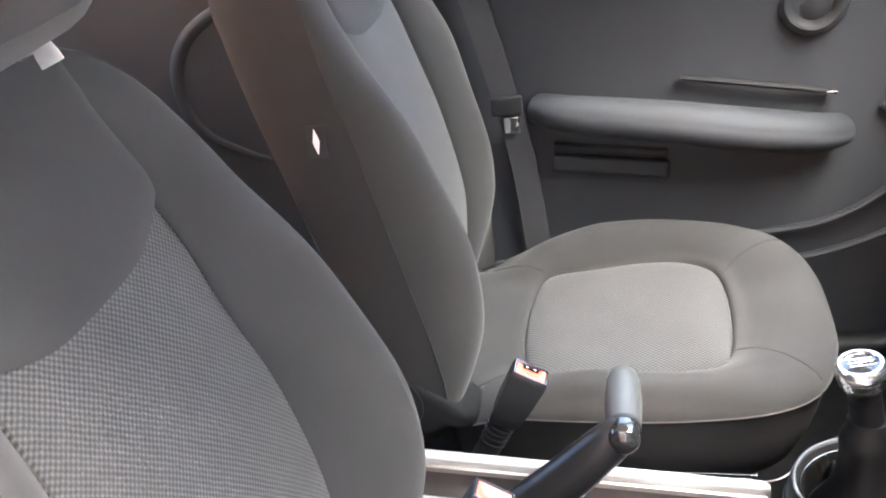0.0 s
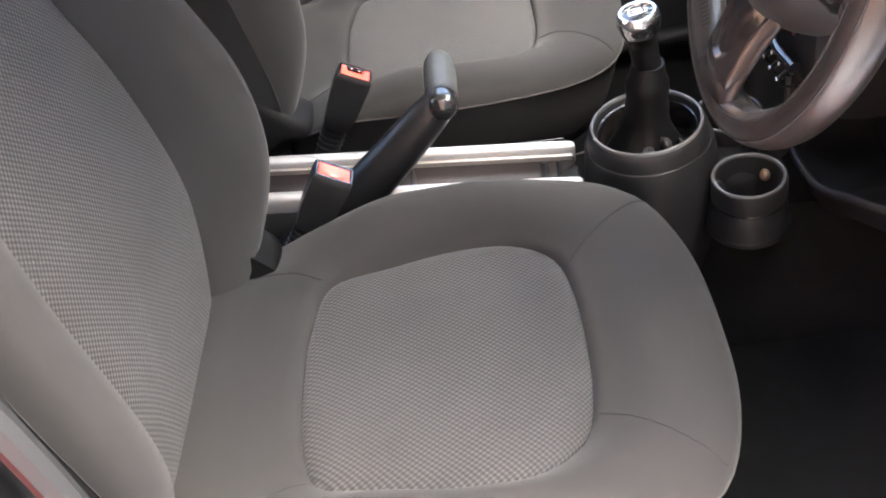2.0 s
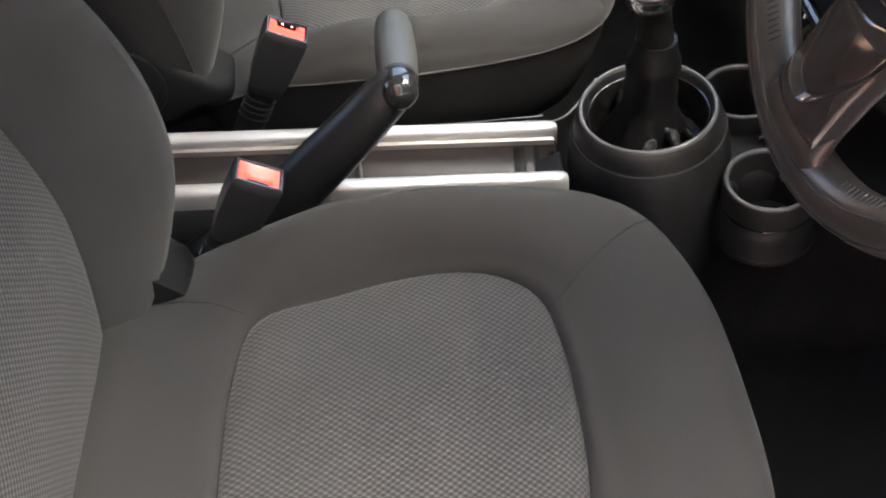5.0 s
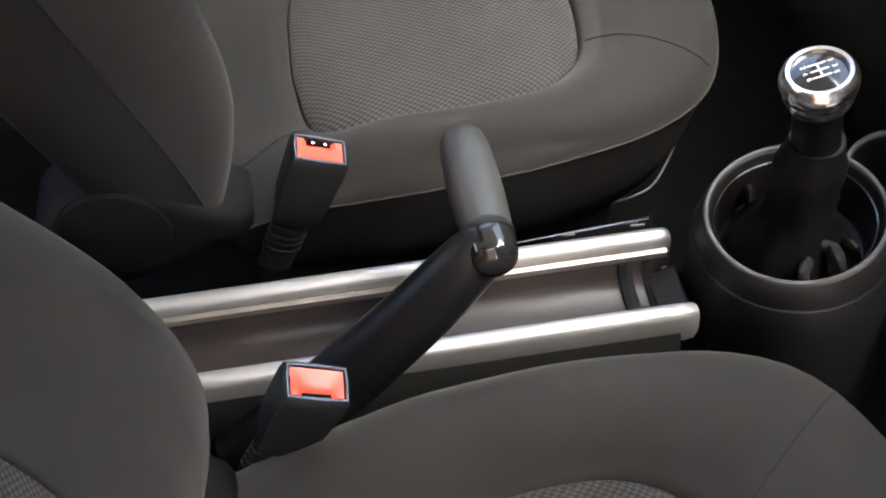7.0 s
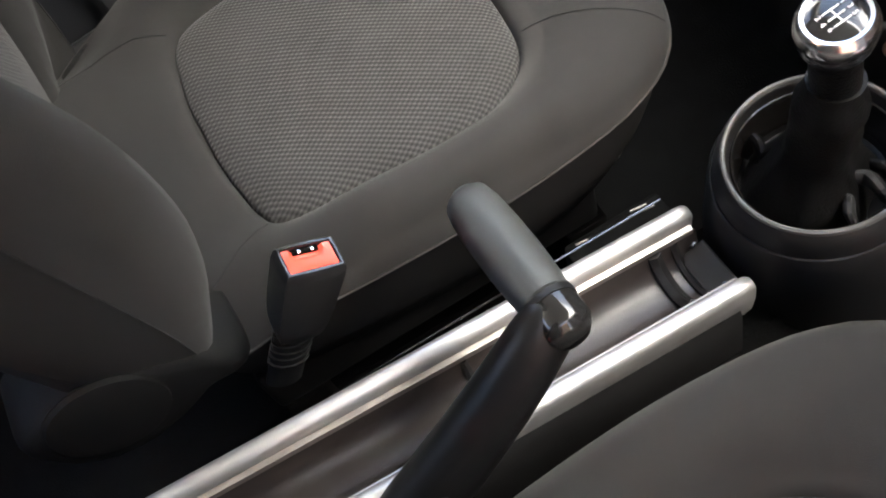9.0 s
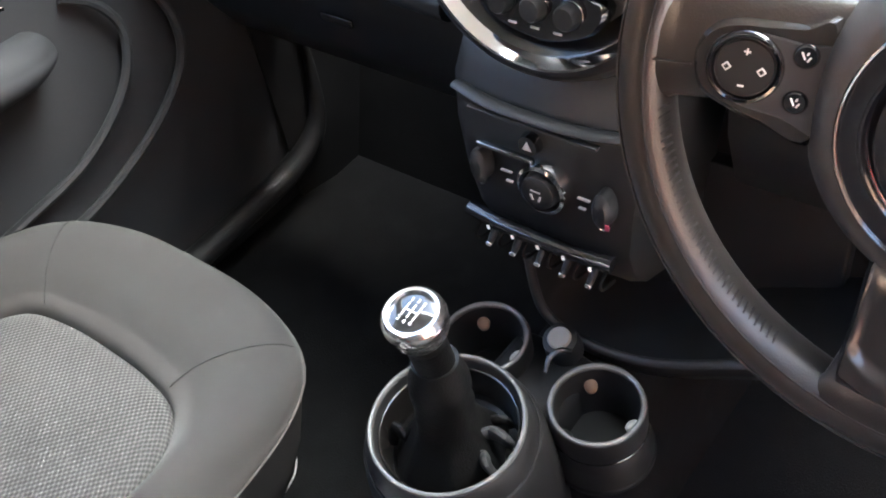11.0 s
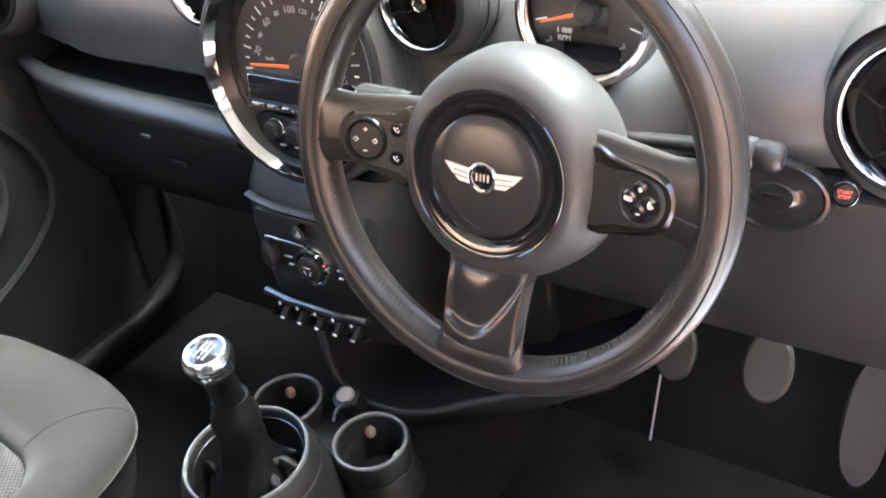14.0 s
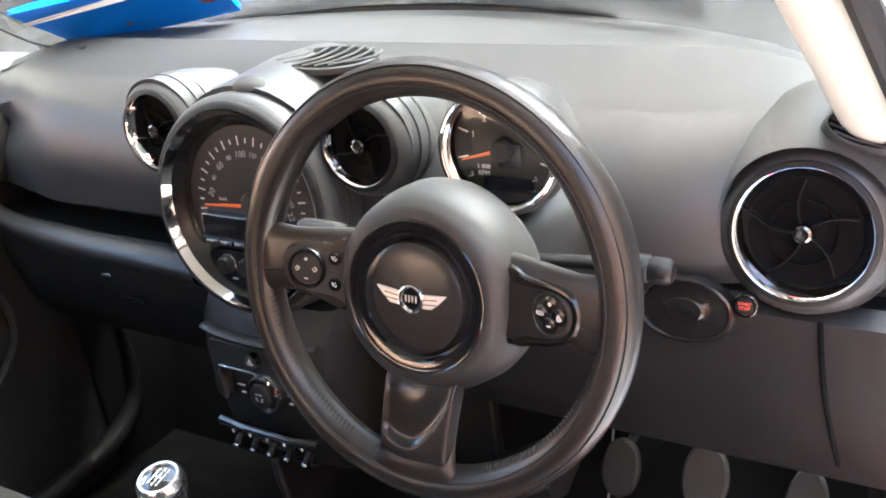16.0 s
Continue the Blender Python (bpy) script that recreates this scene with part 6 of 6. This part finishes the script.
# mirror-side window of the passenger door and rear bench, dim behind the seats
pane = slab("window_2", [(-0.745, 0.08, 0.79), (-0.745, 0.80, 0.79), (-0.70, 0.55, 1.12), (-0.66, -0.02, 1.22)], GLASS, "clear passenger door glass", thick=0.004, axis=(-1, 0, 0))
pane.visible_shadow = False


def rear_bench():
    b = thing("rear_bench", (0, -0.8, 0.0), "dark cloth rear bench behind the front seats", "car seat")
    part("cushion", block(1.2, 0.5, 0.16, 0.06, pose(0, -0.78, 0.25, 6)), CLOTH, b)
    part("backrest", block(1.2, 0.14, 0.62, 0.06, pose(0, -1.10, 0.56, -16)), CLOTH, b)
    part("base", block(1.15, 0.45, 0.18, 0.02, pose(0, -0.80, 0.09)), CARPET, b)
    return b


rear_bench()

# ---------------------------------------------------------------- surroundings
gr = part("ground", loft([[Vector((x, y, -0.36)) for x in (-400, 400)] for y in (-400, 400)], False), CONCRETE)
tagged(gr, "pale concrete yard", "ground", kind="structure")


def yard_wall(name, pts, axis, label):
    slab(name, pts, WARMWALL, label, thick=0.3, axis=axis)


# Unseen warm walls, after the orange reflections on the wheel; they also add fill.
yard_wall("wall_yard_back", [(-9, -6, -0.36), (7, -6, -0.36), (7, -6, 2.6), (-9, -6, 2.6)], (0, 1, 0), "unseen warm wall added behind the car for reflections and fill")
yard_wall("wall_yard_side", [(-6, -6, -0.36), (-6, 3, -0.36), (-6, 3, 2.6), (-6, -6, 2.6)], (1, 0, 0), "unseen warm wall added beside the car for reflections and fill")
# This one is only added to warm and soften light from the rear right.
yard_wall("wall_yard_right", [(2.6, -6, -0.36), (2.6, 0.6, -0.36), (2.6, 0.6, 3.0), (2.6, -6, 3.0)], (-1, 0, 0), "unseen warm wall added to bounce light through the open doorway")
# Unseen dark wall, added to keep sky light off the driver's side.
slab("wall_yard_near", [(1.6, 0.6, -0.36), (1.6, 6, -0.36), (1.6, 6, 2.8), (1.6, 0.6, 2.8)], BLOCKERGREY, "unseen dark wall added to block light at the open doorway", thick=0.3, axis=(-1, 0, 0))
edge = part("carpet_edge", sweep([(0.285, 1.035, 0.02), (0.285, 1.075, 0.12), (0.285, 1.12, 0.26)], 0.0018, 6), GREYPRINT)
tagged(edge, "pale edge strip of the footwell carpet", "trim strip", kind="structure")
